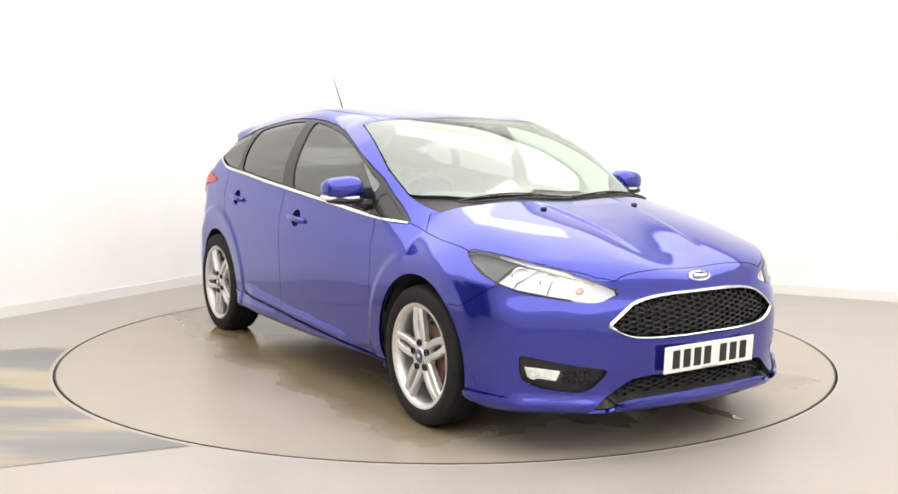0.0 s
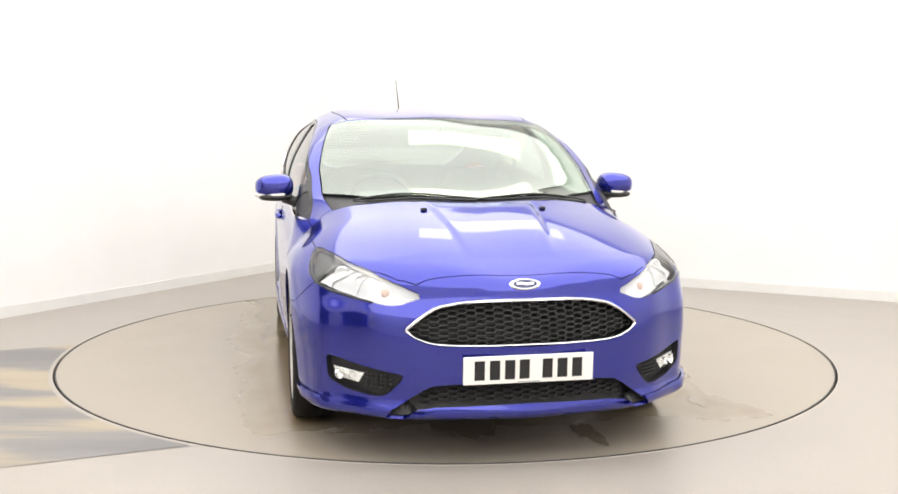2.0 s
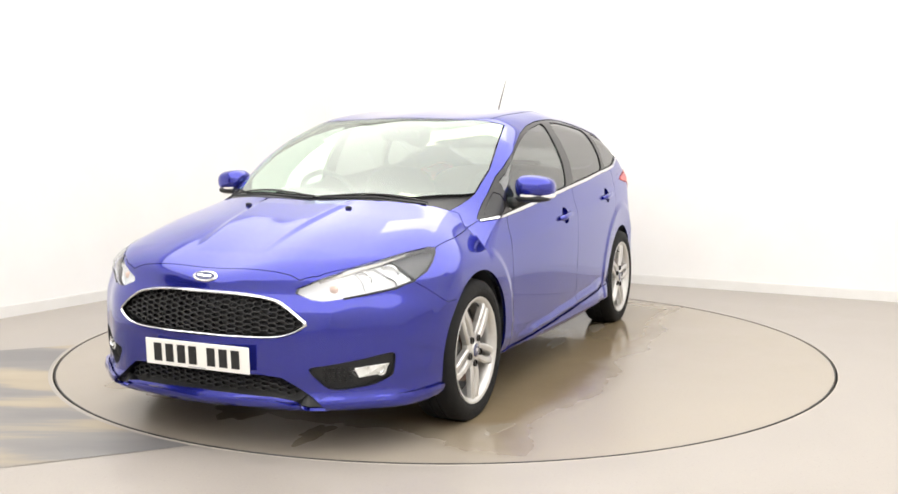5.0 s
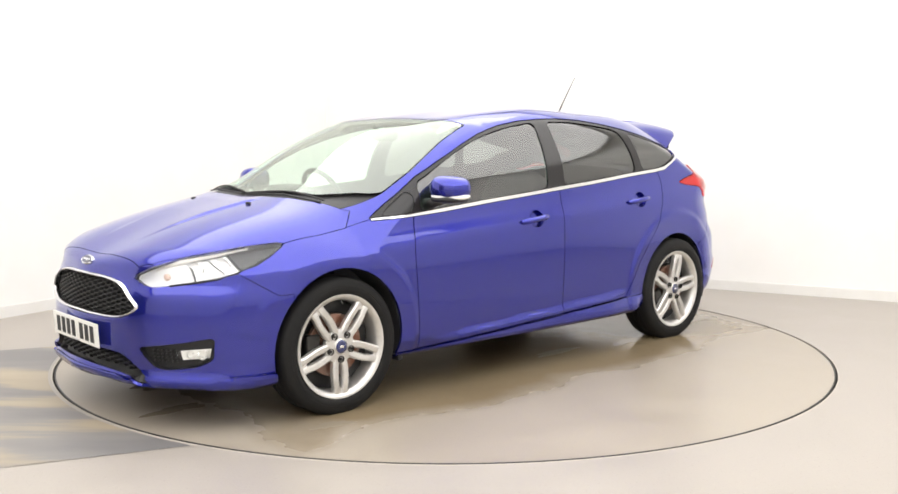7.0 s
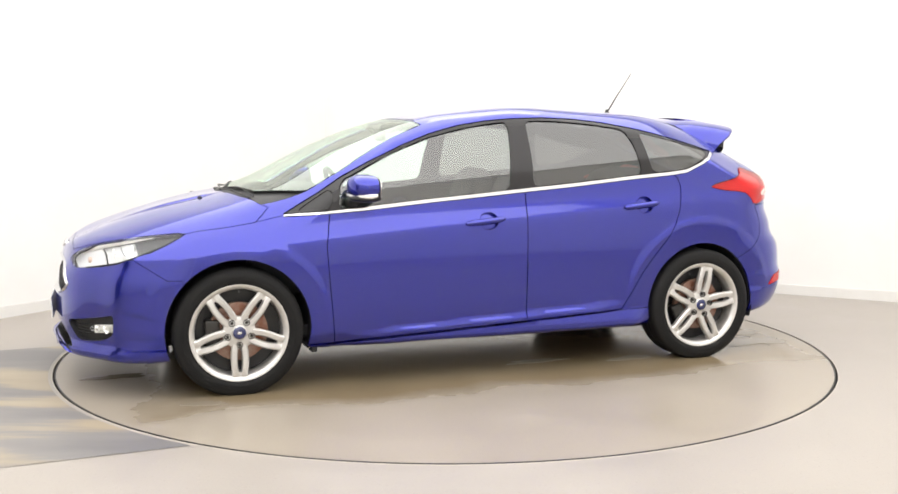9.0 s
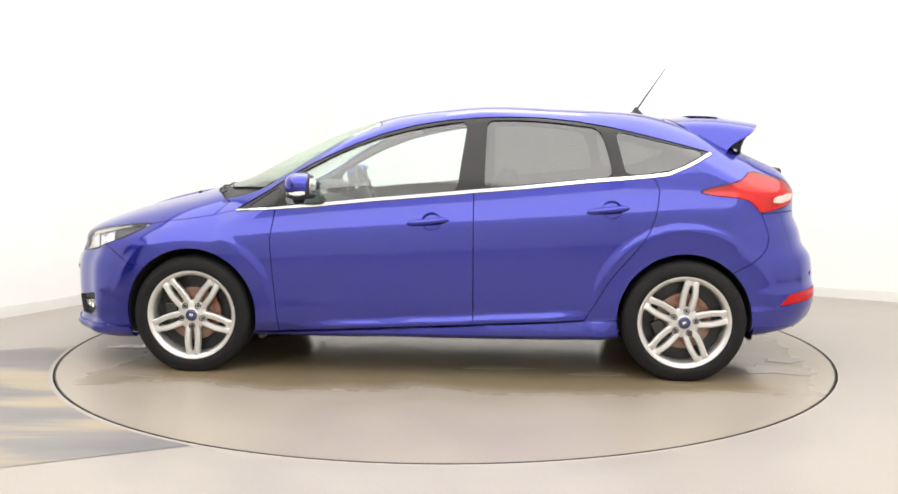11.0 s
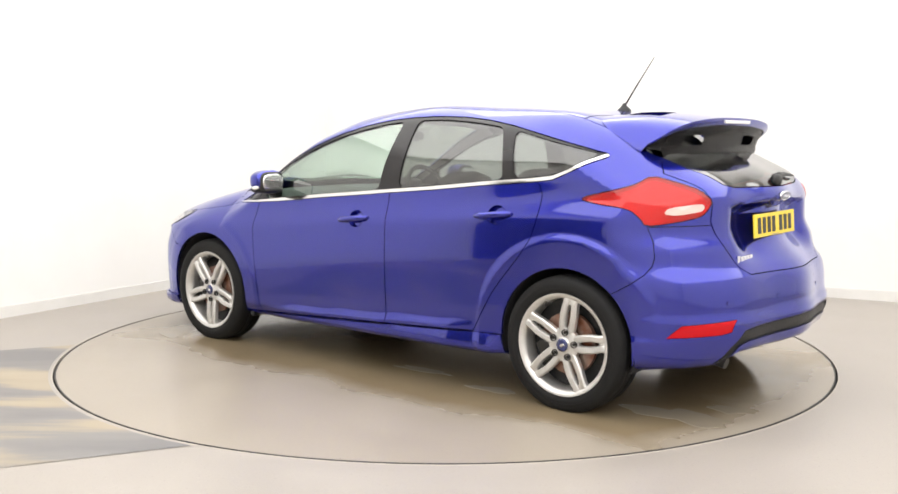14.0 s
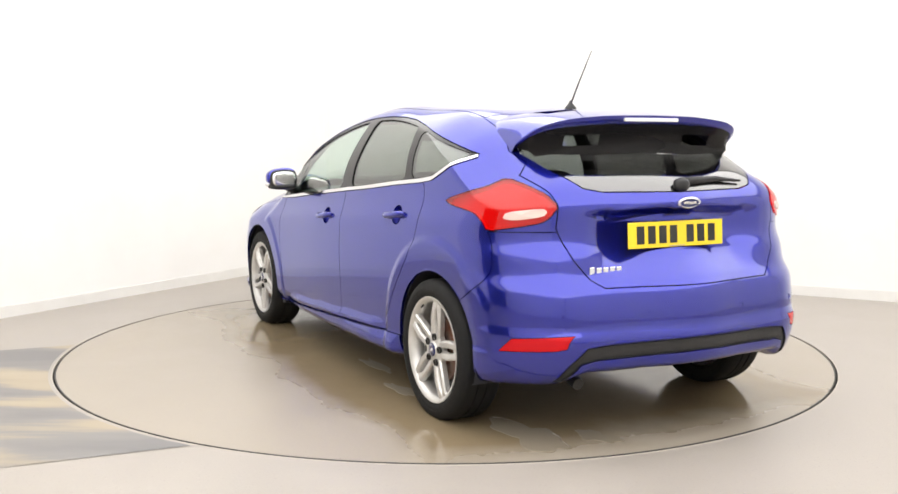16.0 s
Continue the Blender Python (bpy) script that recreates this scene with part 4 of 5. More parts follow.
def strip_loop(outline, height, width, depth, closed_half=True):
    """A raised moulding that follows an outline on the nose, both sides."""
    pts = [(y, z) for y, z in outline if y > 0.02]
    full = pts + [(-y, z) for y, z in pts[::-1] if y > 0]
    inner = inset(full, width)
    bm = bmesh.new()
    rows = []
    for (y, z), (v, w) in zip(full, inner):
        xo, xi = front_x(y, z), front_x(v, w)
        ym, zm = (y + v) / 2, (z + w) / 2
        rows.append([bm.verts.new(q) for q in ((xo - depth, y, z), (xo + height * 0.4, y, z), ((xo + xi) / 2 + height, ym, zm), (xi + height * 0.4, v, w), (xi - depth, v, w))])
    for a, b in zip(rows, rows[1:] + rows[:1]):
        for n in range(4):
            bm.faces.new((a[n], a[n + 1], b[n + 1], b[n]))
    return bm


def plate(name, parent, x, z, tilt, mat, rear):
    """A number plate with plain bars in place of its characters."""
    bm = bmesh.new()
    box(bm, 0, 0.006, -0.26, 0.26, -0.0555, 0.0555, 0.002, 1)
    ob = part(name, bm, mat, parent, "yellow reflective plate with black bars" if rear else "white reflective plate with black bars")
    ob.matrix_local = pose(x, 0, z, 0, tilt, 180 if rear else 0)
    for k, y in enumerate((-0.196, -0.136, -0.076, -0.018, 0.074, 0.134, 0.194)):
        bm = bmesh.new()
        box(bm, 0.006, 0.0075, y - 0.02, y + 0.02, -0.038, 0.038)
        part("character_bar", bm, M_BLACK, ob)
    bm = bmesh.new()
    box(bm, 0.006, 0.0068, -0.045, 0.045, -0.0515, -0.0485)
    part("maker_bar", bm, M_BAR_GREY, ob)
    return ob


def oval_badge(parent, x, y, z, tilt, rear):
    bm = bmesh.new()
    for sc, h in ((1.0, 0.0), (1.0, 0.005), (0.86, 0.009), (0.84, 0.007), (0.0, 0.0075)):
        lathe_ring = [bm.verts.new((h, sc * 0.062 * math.cos(2 * math.pi * k / 40), sc * 0.025 * math.sin(2 * math.pi * k / 40))) for k in range(40)]
        if sc < 1.0 or h > 0:
            for k in range(40):
                bm.faces.new((last[k], last[(k + 1) % 40], lathe_ring[(k + 1) % 40], lathe_ring[k]))
        last = lathe_ring
    bmesh.ops.remove_doubles(bm, verts=bm.verts[:], dist=1e-5)
    ob = part("badge", bm, M_CHROME, parent, "oval chrome and blue badge", smooth=40)
    ob.matrix_local = pose(x, y, z, 0, tilt, 180 if rear else 0)
    bm = bmesh.new()
    rim = [bm.verts.new((0.0095, 0.048 * math.cos(2 * math.pi * k / 32), 0.0175 * math.sin(2 * math.pi * k / 32))) for k in range(32)]
    rim2 = [bm.verts.new((0.006, 0.050 * math.cos(2 * math.pi * k / 32), 0.0185 * math.sin(2 * math.pi * k / 32))) for k in range(32)]
    bm.faces.new(rim)
    for k in range(32):
        bm.faces.new((rim2[k], rim2[(k + 1) % 32], rim[(k + 1) % 32], rim[k]))
    part("badge_field", bm, M_BADGE_BLUE, ob)
    bm = bmesh.new()
    for y0, y1, dz in ((-0.034, -0.006, 0.002), (-0.004, 0.014, -0.001), (0.016, 0.034, 0.001)):
        box(bm, 0.0095, 0.0105, y0, y1, dz - 0.005, dz + 0.005, 0.0008, 1)
    part("badge_mark", bm, M_CHROME, ob)


bumper = build_shell()


def tube(bm, pts, r, n=10):
    """A round bar through points; r may change from point to point."""
    rows = []
    for k, q in enumerate(pts):
        q = Vector(q)
        d = (Vector(pts[min(k + 1, len(pts) - 1)]) - Vector(pts[max(k - 1, 0)])).normalized()
        u = d.orthogonal().normalized() if not rows else (ref - d * ref.dot(d)).normalized()
        ref = u
        w = d.cross(u)
        rr = r[k] if isinstance(r, (list, tuple)) else r
        rows.append([bm.verts.new(q + (u * math.cos(2 * math.pi * m / n) + w * math.sin(2 * math.pi * m / n)) * rr) for m in range(n)])
    for a, b in zip(rows, rows[1:]):
        for m in range(n):
            bm.faces.new((a[m], a[(m + 1) % n], b[(m + 1) % n], b[m]))
    bm.faces.new(rows[0])
    bm.faces.new(rows[-1][::-1])


def pillow(bm, cx, cy, cz, sx, sy, sz, power=3.0, n=20, m=14):
    """A rounded block (superellipsoid)."""
    def sp(v):
        return math.copysign(abs(v) ** (2 / power), v)
    rows = []
    for j in range(1, m):
        a = -math.pi / 2 + math.pi * j / m
        rows.append([bm.verts.new((cx + sx * sp(math.cos(a)) * sp(math.cos(2 * math.pi * k / n)), cy + sy * sp(math.cos(a)) * sp(math.sin(2 * math.pi * k / n)), cz + sz * sp(math.sin(a)))) for k in range(n)])
    lo, hi = bm.verts.new((cx, cy, cz - sz)), bm.verts.new((cx, cy, cz + sz))
    for a, b in zip(rows, rows[1:]):
        for k in range(n):
            bm.faces.new((a[k], a[(k + 1) % n], b[(k + 1) % n], b[k]))
    for k in range(n):
        bm.faces.new((lo, rows[0][(k + 1) % n], rows[0][k]))
        bm.faces.new((hi, rows[-1][k], rows[-1][(k + 1) % n]))


# ---- nose
def build_nose():
    main = next(s[2] for s in STAMPS if s[0] == "grille")
    g = grille("upper_grille", car, "grille", 0.05, 0.046, 0.021, 0.0055)
    part("grille_surround", strip_loop(main, 0.010, 0.0115, 0.02), M_CHROME, g, "polished chrome grille surround", smooth=50)
    grille("lower_intake", car, "lower_grille", 0.05, 0.046, 0.021, 0.0055)
    plate("front_plate", car, front_x(0, 0.372) + 0.004, 0.372, 3.0, M_PLATE_W, False)
    oval_badge(car, front_x(0, 0.69) - 0.001, 0.0, 0.689, -33, False)
    for s in (1, -1):
        # fog lamp: a wedge-shaped lens set in its surround
        bm = bmesh.new()
        out = [(0.735, 0.352), (0.61, 0.335), (0.635, 0.292), (0.715, 0.302)]
        rows = []
        for dx, k in ((-0.034, 1.0), (-0.006, 1.0), (-0.001, 0.86)):
            cy, cz = 0.674, 0.32
            rows.append([bm.verts.new((front_x(cy + (y - cy) * k, cz + (z - cz) * k) + dx, s * (cy + (y - cy) * k), cz + (z - cz) * k)) for y, z in rounded(out, 1)])
        for a, b in zip(rows, rows[1:]):
            for n in range(len(a)):
                bm.faces.new((a[n], a[(n + 1) % len(a)], b[(n + 1) % len(a)], b[n]))
        bm.faces.new(rows[-1])
        lamp = part("fog_lamp", bm, M_LENS, car, "clear fog lamp lens")
        bm = bmesh.new()
        for yy, rr in ((0.695, 0.022), (0.652, 0.017)):
            x = front_x(yy, 0.322) - 0.03
            rings = lathe(bm, [(rr, 0.022), (rr * 0.8, 0.008), (rr * 0.3, 0.0), (0.0005, 0.0)], 20)
            vs = [v for r in rings for v in r]
            bmesh.ops.transform(bm, matrix=pose(x, s * yy, 0.322, 0, 0, -90 + s * 40), verts=vs)
        part("reflector", bm, M_REFLECTOR, lamp, smooth=1)
        bm = bmesh.new()
        x0, x1 = front_x(0.72, 0.32), front_x(0.62, 0.32)
        vs = [bm.verts.new(q) for q in ((x0 - 0.028, s * 0.728, 0.348), (x1 - 0.028, s * 0.615, 0.333), (x1 - 0.028, s * 0.638, 0.296), (x0 - 0.028, s * 0.712, 0.304))]
        bm.faces.new(vs)
        part("lamp_back", bm, M_WHITE_LENS, lamp)
        bm = bmesh.new()
        for row in range(4):
            for col in range(6):
                y, z = 0.52 + 0.017 * col, 0.285 + 0.016 * row
                if z < 0.34 - 0.1 * (0.52 - y) and z > 0.255 + 0.25 * abs(y - 0.57):
                    x = front_x(y, z) - 0.024
                    box(bm, x - 0.006, x + 0.003, s * y - 0.0055, s * y + 0.0055, z - 0.004, z + 0.004)
        part("bezel_grid", bm, M_MESH_BLACK, bumper)
        # headlamp insides
        lampob = [o for o in car.children if o.name.startswith("headlamp")][0 if s > 0 else 1]
        for x, y, z, rr in ((1.922, 0.605, 0.675, 0.036), (1.832, 0.682, 0.698, 0.034)):
            bm = bmesh.new()
            lathe(bm, [(rr * 1.12, 0.0), (rr, 0.004), (rr * 0.86, -0.012), (rr * 0.5, -0.034), (rr * 0.28, -0.038), (rr * 0.26, -0.015), (rr * 0.12, -0.008), (0.0004, -0.006)], 28)
            r = part("reflector_bowl", bm, M_REFLECTOR, lampob, smooth=35)
            r.matrix_local = pose(x, s * y, z, 0, 0, -90 + s * 28)
        bm = bmesh.new()
        pillow(bm, 2.02, s * 0.525, 0.648, 0.014, 0.022, 0.016, 2.5)
        part("indicator", bm, M_AMBER, lampob, "amber indicator bulb cover", smooth=1)
        bm = bmesh.new()
        tube(bm, [(2.075 - 0.03, s * 0.475, 0.675), (1.985, s * 0.565, 0.712), (1.86, s * 0.645, 0.742), (1.72, s * 0.70, 0.765)], [0.008, 0.011, 0.011, 0.005], 8)
        part("light_bar", bm, M_WHITE_LENS, lampob, smooth=1)
        # dark seal under the lens
        bm = bmesh.new()
        low = [(1.60, 0.772), (1.67, 0.737), (1.74, 0.706), (1.83, 0.674), (1.89, 0.650), (1.97, 0.630), (2.04, 0.617)]
        tube(bm, [(x, s * (side_y(x, z) - 0.001), z) for x, z in low], 0.005, 8)
        part("lamp_seal", bm, M_LAMP_BLACK, lampob, smooth=1)
        # washer nozzle
        bm = bmesh.new()
        pillow(bm, 1.462, s * 0.278, top_z(1.462, s * 0.278) + 0.004, 0.012, 0.016, 0.008, 2.6, 12, 8)
        part("washer_nozzle", bm, M_BLACK, car, smooth=1)


# ---- wheels
def build_wheel():
    wheel = new("wheel")
    wheel.parent = car
    bm = bmesh.new()
    R = TYRE
    prof = [(0.226, 0.175), (0.232, 0.190), (0.262, 0.205), (0.288, 0.200), (0.300, 0.186), (R, 0.165), (R, 0.128), (R - 0.006, 0.126), (R - 0.006, 0.121), (R, 0.119), (R, 0.083), (R - 0.006, 0.081), (R - 0.006, 0.076), (R, 0.074), (R, 0.038),
            (0.300, 0.016), (0.291, 0.005), (0.276, -0.001), (0.262, -0.003), (0.261, -0.0015), (0.252, -0.003), (0.243, 0.0), (0.236, 0.003), (0.230, 0.008), (0.226, 0.014)]
    lathe(bm, prof, 96)
    part("tyre", bm, M_RUBBER, wheel, "black road tyre", smooth=35)
    bm = bmesh.new()
    lathe(bm, [(0.222, 0.17), (0.205, 0.15), (0.200, 0.06), (0.206, 0.030), (0.213, 0.018), (0.220, 0.012), (0.227, 0.010), (0.230, 0.006), (0.229, 0.003), (0.225, 0.003), (0.219, 0.006), (0.212, 0.010), (0.205, 0.022)], 96)
    rim = part("rim", bm, M_ALLOY, wheel, "silver five twin-spoke alloy rim", smooth=40)
    for k in range(5):
        a = -math.pi / 2 + 2 * math.pi * k / 5
        ca, sa = math.cos(a), math.sin(a)
        for side in (-1, 1):
            bm = bmesh.new()
            rows = []
            # radius, sideways centre, half width, face depth
            for r, c, hw, d in ((0.030, 0.017, 0.017, 0.020), (0.060, 0.0195, 0.0170, 0.016), (0.095, 0.0250, 0.0158, 0.012), (0.135, 0.0265, 0.0152, 0.009), (0.168, 0.0235, 0.0155, 0.008), (0.190, 0.0195, 0.0165, 0.009), (0.206, 0.0195, 0.0190, 0.011), (0.220, 0.0225, 0.0225, 0.013)):
                row = []
                for u, dd in ((-1.0, 0.030), (-1.0, 0.010), (-0.70, 0.003), (0.25, 0.0), (0.60, 0.0), (1.0, 0.007), (1.0, 0.030)):
                    w = side * (c + hw * u)
                    row.append(bm.verts.new((r * ca - w * sa, d + dd, r * sa + w * ca)))
                rows.append(row)
            for p, q in zip(rows, rows[1:]):
                for n in range(6):
                    bm.faces.new((p[n], p[n + 1], q[n + 1], q[n]))
            part("spoke", bm, M_ALLOY, wheel, smooth=40)
        bm = bmesh.new()
        rows = []
        for r, hw in ((0.185, 0.012), (0.205, 0.020), (0.222, 0.026)):
            rows.append([bm.verts.new((r * ca - w * sa, 0.016 if abs(w) < hw else 0.022, r * sa + w * ca)) for w in (-hw, -hw * 0.4, hw * 0.4, hw)])
        for p, q in zip(rows, rows[1:]):
            for n in range(3):
                bm.faces.new((p[n], p[n + 1], q[n + 1], q[n]))
        part("spoke_tip", bm, M_ALLOY, wheel, smooth=1)
        b = a + math.pi / 5
        bm = bmesh.new()
        lathe(bm, [(0.0155, 0.030), (0.0150, 0.0085), (0.0125, 0.0085), (0.0115, 0.020), (0.0075, 0.020), (0.0070, 0.013), (0.0005, 0.0125)], 16)
        nut = part("nut_recess", bm, M_STEEL, wheel, smooth=40)
        nut.location = (0.057 * math.cos(b + math.pi), 0, 0.057 * math.sin(b + math.pi))
    bm = bmesh.new()
    lathe(bm, [(0.078, 0.045), (0.076, 0.022), (0.062, 0.017), (0.036, 0.015), (0.033, 0.010), (0.028, 0.008), (0.0265, 0.009)], 40)
    part("hub", bm, M_ALLOY, wheel, smooth=40)
    bm = bmesh.new()
    lathe(bm, [(0.0300, 0.009), (0.029, 0.006), (0.015, 0.005), (0.0005, 0.0045)], 32)
    part("hub_cap", bm, M_BADGE_BLUE, wheel, "dark blue hub cap", smooth=1)
    bm = bmesh.new()
    box(bm, -0.010, 0.010, 0.0035, 0.0055, -0.006, 0.006, 0.0008, 1)
    part("cap_mark", bm, M_CHROME, wheel)
    bm = bmesh.new()
    lathe(bm, [(0.0005, 0.075), (0.075, 0.075), (0.078, 0.062), (0.138, 0.062), (0.139, 0.085), (0.06, 0.085)], 64)
    part("brake_disc", bm, M_DISC_BRAKE, wheel, "rusty brake disc", smooth=30)
    bm = bmesh.new()
    box(bm, -0.155, -0.085, 0.045, 0.105, -0.06, 0.06, 0.012, 3)
    part("caliper", bm, M_STEEL, wheel, smooth=30)
    bm = bmesh.new()
    lathe(bm, [(0.0005, 0.10), (0.2, 0.10), (0.205, 0.17)], 40)
    part("backing_plate", bm, M_BLACK, wheel)
    bm = bmesh.new()
    tube(bm, [(0.0, 0.012, 0.203), (0.0, -0.004, 0.190)], 0.004, 8)
    part("valve", bm, M_BLACK, wheel)
    return wheel


def build_running_gear():
    wheel = build_wheel()
    spots = [(ax, sy) for ax in (AXLE_F, AXLE_R) for sy in (-1, 1)]
    for n, (ax, sy) in enumerate(spots):
        roll = {(AXLE_F, 1): 0, (AXLE_R, 1): -26, (AXLE_F, -1): 30, (AXLE_R, -1): 12}[(ax, sy)]
        m = pose(ax, sy * 0.876, HUB, 0, 0, 180 if sy > 0 else 0) @ pose(0, 0, 0, 0, roll, 0) @ Matrix.Diagonal((1.033, 1, 1.033, 1))
        if n == 0:
            wheel.matrix_basis = m
        else:
            copy_thing(wheel, m)
    for ax in (AXLE_F, AXLE_R):
        for s in (1, -1):
            bm = bmesh.new()
            rows = []
            for k in range(29):
                a = math.radians(-25 + 230 * k / 28)
                r = 0.366
                rows.append([bm.verts.new((ax + r * math.cos(a), s * y, max(0.205, 0.305 + r * math.sin(a)))) for y in (0.45, 0.62, 0.845)])
            for p, q in zip(rows, rows[1:]):
                for n in range(2):
                    bm.faces.new((p[n], p[n + 1], q[n + 1], q[n]))
            inner = [r[0] for r in rows]
            bm.faces.new(inner)
            part("wheel_arch_liner", bm, M_LINING, car, smooth=40)
            # mud flap behind each front wheel
            if ax < 0:
                continue
            bm = bmesh.new()
            x = ax - 0.375
            box(bm, x - 0.02, x + 0.012, s * 0.76, s * 0.838, 0.165, 0.25, 0.008, 2)
            part("mud_flap", bm, M_BLACK, car)


# ---- glasshouse, doors and tail
def mirror(s):
    """Door mirror: painted cap, black foot and case, indicator, glass."""
    bm = bmesh.new()
    pillow(bm, 0.705, s * 0.925, 1.008, 0.088, 0.098, 0.064, 2.7, 28, 18)
    for v in bm.verts:
        # cap narrows outwards and is rounded to the front
        k = (abs(v.co.y) - 0.83) / 0.2
        v.co.z = 1.0 + (v.co.z - 1.0) * (1.08 - 0.24 * k) + 0.004
        v.co.x += -0.03 * k * k
        if v.co.x < 0.66:
            v.co.x = 0.66 + (v.co.x - 0.66) * 0.35
    cap = part("door_mirror", bm, M_PAINT, car, "blue door mirror with black foot and clear indicator", smooth=60)
    bm = bmesh.new()
    pillow(bm, 0.700, s * 0.915, 0.958, 0.082, 0.090, 0.022, 2.6, 24, 10)
    part("mirror_case", bm, M_BLACK, cap, "black plastic lower case", smooth=60)
    bm = bmesh.new()
    tube(bm, [(0.745, s * 0.795, 0.925), (0.735, s * 0.835, 0.938), (0.72, s * 0.88, 0.952)], [0.034, 0.026, 0.024], 14)
    part("mirror_foot", bm, M_BLACK, cap, smooth=1)
    bm = bmesh.new()
    pillow(bm, 0.655, s * 0.922, 1.004, 0.022, 0.090, 0.060, 3.0, 24, 12)
    part("mirror_rim", bm, M_BLACK, cap, smooth=60)
    bm = bmesh.new()
    pillow(bm, 0.637, s * 0.922, 1.004, 0.006, 0.076, 0.047, 3.0, 24, 8)
    part("mirror_glass", bm, M_MIRROR, cap, smooth=1)
    bm = bmesh.new()
    tube(bm, [(0.782, s * 0.875, 0.973), (0.770, s * 0.93, 0.971), (0.738, s * 0.985, 0.969), (0.69, s * 1.016, 0.970), (0.66, s * 1.018, 0.974)], [0.006, 0.010, 0.012, 0.012, 0.008], 10)
    part("side_indicator", bm, M_WHITE_LENS, cap, "clear indicator strip", smooth=1)


def handle(s, x, z, door):
    """Pull handle over its scooped recess."""
    bm = bmesh.new()
    pts, rr = [], []
    for k in range(9):
        u = x + 0.02 + 0.108 - 0.216 * k / 8
        w = z + 0.004 + 0.10 * (x - u)
        bow = 0.020 - 0.016 * abs(k / 4 - 1) ** 3
        pts.append((u, s * (side_y(u, w) + bow), w))
        rr.append(0.0165 if 0 < k < 8 else 0.009)
    tube(bm, pts, rr, 12)
    part("door_handle", bm, M_PAINT, door, smooth=50)


def build_glasshouse():
    doors = {}
    for o in car.children:
        for kind in ("front_door", "rear_door"):
            if o.name.startswith(kind):
                s = 1 if sum(v.co.y for v in o.data.vertices[:50]) > 0 else -1
                doors[(kind, s)] = o
    for s in (1, -1):
        mirror(s)
        handle(s, 0.012, 0.818, doors[("front_door", s)])
        handle(s, -0.935, 0.885, doors[("rear_door", s)])
    # wipers
    for pts in (((1.325, 0.0, 0.010), (1.305, -0.30, 0.014), (1.20, -0.57, 0.012)), ((1.235, 0.57, 0.010), (1.30, 0.34, 0.014), (1.322, 0.03, 0.012))):
        bm = bmesh.new()
        tube(bm, [(x, y, top_z(x, y) + h - 0.006) for x, y, h in pts], [0.0055, 0.005, 0.0035], 8)
        arm = part("wiper", bm, M_BLACK, car, "black windscreen wiper")
        bm = bmesh.new()
        a, b = Vector(pts[0]), Vector(pts[-1])
        line = [a.lerp(b, k / 8) for k in range(9)]
        tube(bm, [(q.x - 0.02, q.y, top_z(q.x - 0.02, q.y) + 0.006) for q in line], 0.0045, 6)
        part("wiper_blade", bm, M_BLACK, arm)
    # aerial
    bm = bmesh.new()
    z = top_z(-1.144, 0)
    rings = lathe(bm, [(0.034, -0.004), (0.032, 0.006), (0.02, 0.018), (0.011, 0.030), (0.007, 0.042), (0.0005, 0.043)], 20, "Z")
    bmesh.ops.transform(bm, matrix=Matrix.Translation((-1.144, 0, z)) @ Matrix.Diagonal((1.25, 0.75, 1, 1)), verts=bm.verts[:])
    foot = part("aerial", bm, M_BLACK, car, "black roof aerial with a thin rod", smooth=1)
    bm = bmesh.new()
    tube(bm, [(-1.15, 0, z + 0.03), (-1.205, 0, z + 0.115), (-1.315, 0, z + 0.275)], [0.005, 0.0042, 0.0022], 8)
    part("rod", bm, M_BLACK, foot, smooth=1)
    # roof spoiler with two air slots
    ys = [-0.60, -0.578, -0.55, -0.52, -0.47, -0.42, -0.36, -0.30, -0.24, -0.20, -0.10, 0.0, 0.10, 0.20, 0.24, 0.30, 0.36, 0.42, 0.47, 0.52, 0.55, 0.578, 0.60]
    f_tx = curve([0, 0.2, 0.42, 0.52, 0.578, 0.60], [-1.78, -1.777, -1.762, -1.735, -1.685, -1.61])
    f_tz = curve([0, 0.2, 0.42, 0.52, 0.578, 0.60], [1.360, 1.357, 1.340, 1.318, 1.282, 1.25])
    f_lx = curve([0, 0.2, 0.42, 0.52, 0.578, 0.60], [-1.236, -1.240, -1.275, -1.315, -1.40, -1.56])
    bm, under = bmesh.new(), bmesh.new()
    us = [0, 0.12, 0.25, 0.38, 0.5, 0.62, 0.74, 0.86, 0.95, 1.0]
    tops, bots = [], []
    for y in ys:
        a = abs(y)
        lx, tx, tz = float(f_lx(a)), float(f_tx(a)), float(f_tz(a))
        lz = top_z(lx, min(a, 0.56)) + 0.004 if a < 0.57 else float(surface([(lx, 0, 0.95)], (0, 0, 1), 0.6)[0][2]) - 0.01
        if a >= 0.57:
            lz = top_z(lx, 0.565) - (0.008 if a < 0.59 else 0.03)
            tz -= 0.0 if a < 0.59 else 0.012
        rt, rb = [], []
        for u in us:
            x = lx + (tx - lx) * u
            z = lz + (tz - lz) * u + 0.022 * math.sin(math.pi * u) * (1 - (a / 0.62) ** 4)
            th = 0.006 + 0.030 * u * (1 - 0.6 * (a / 0.6) ** 4)
            rt.append((x, y, z))
            rb.append((x + 0.02 * u, y * 0.985, z - th))
        tops.append(rt)
        bots.append(rb)
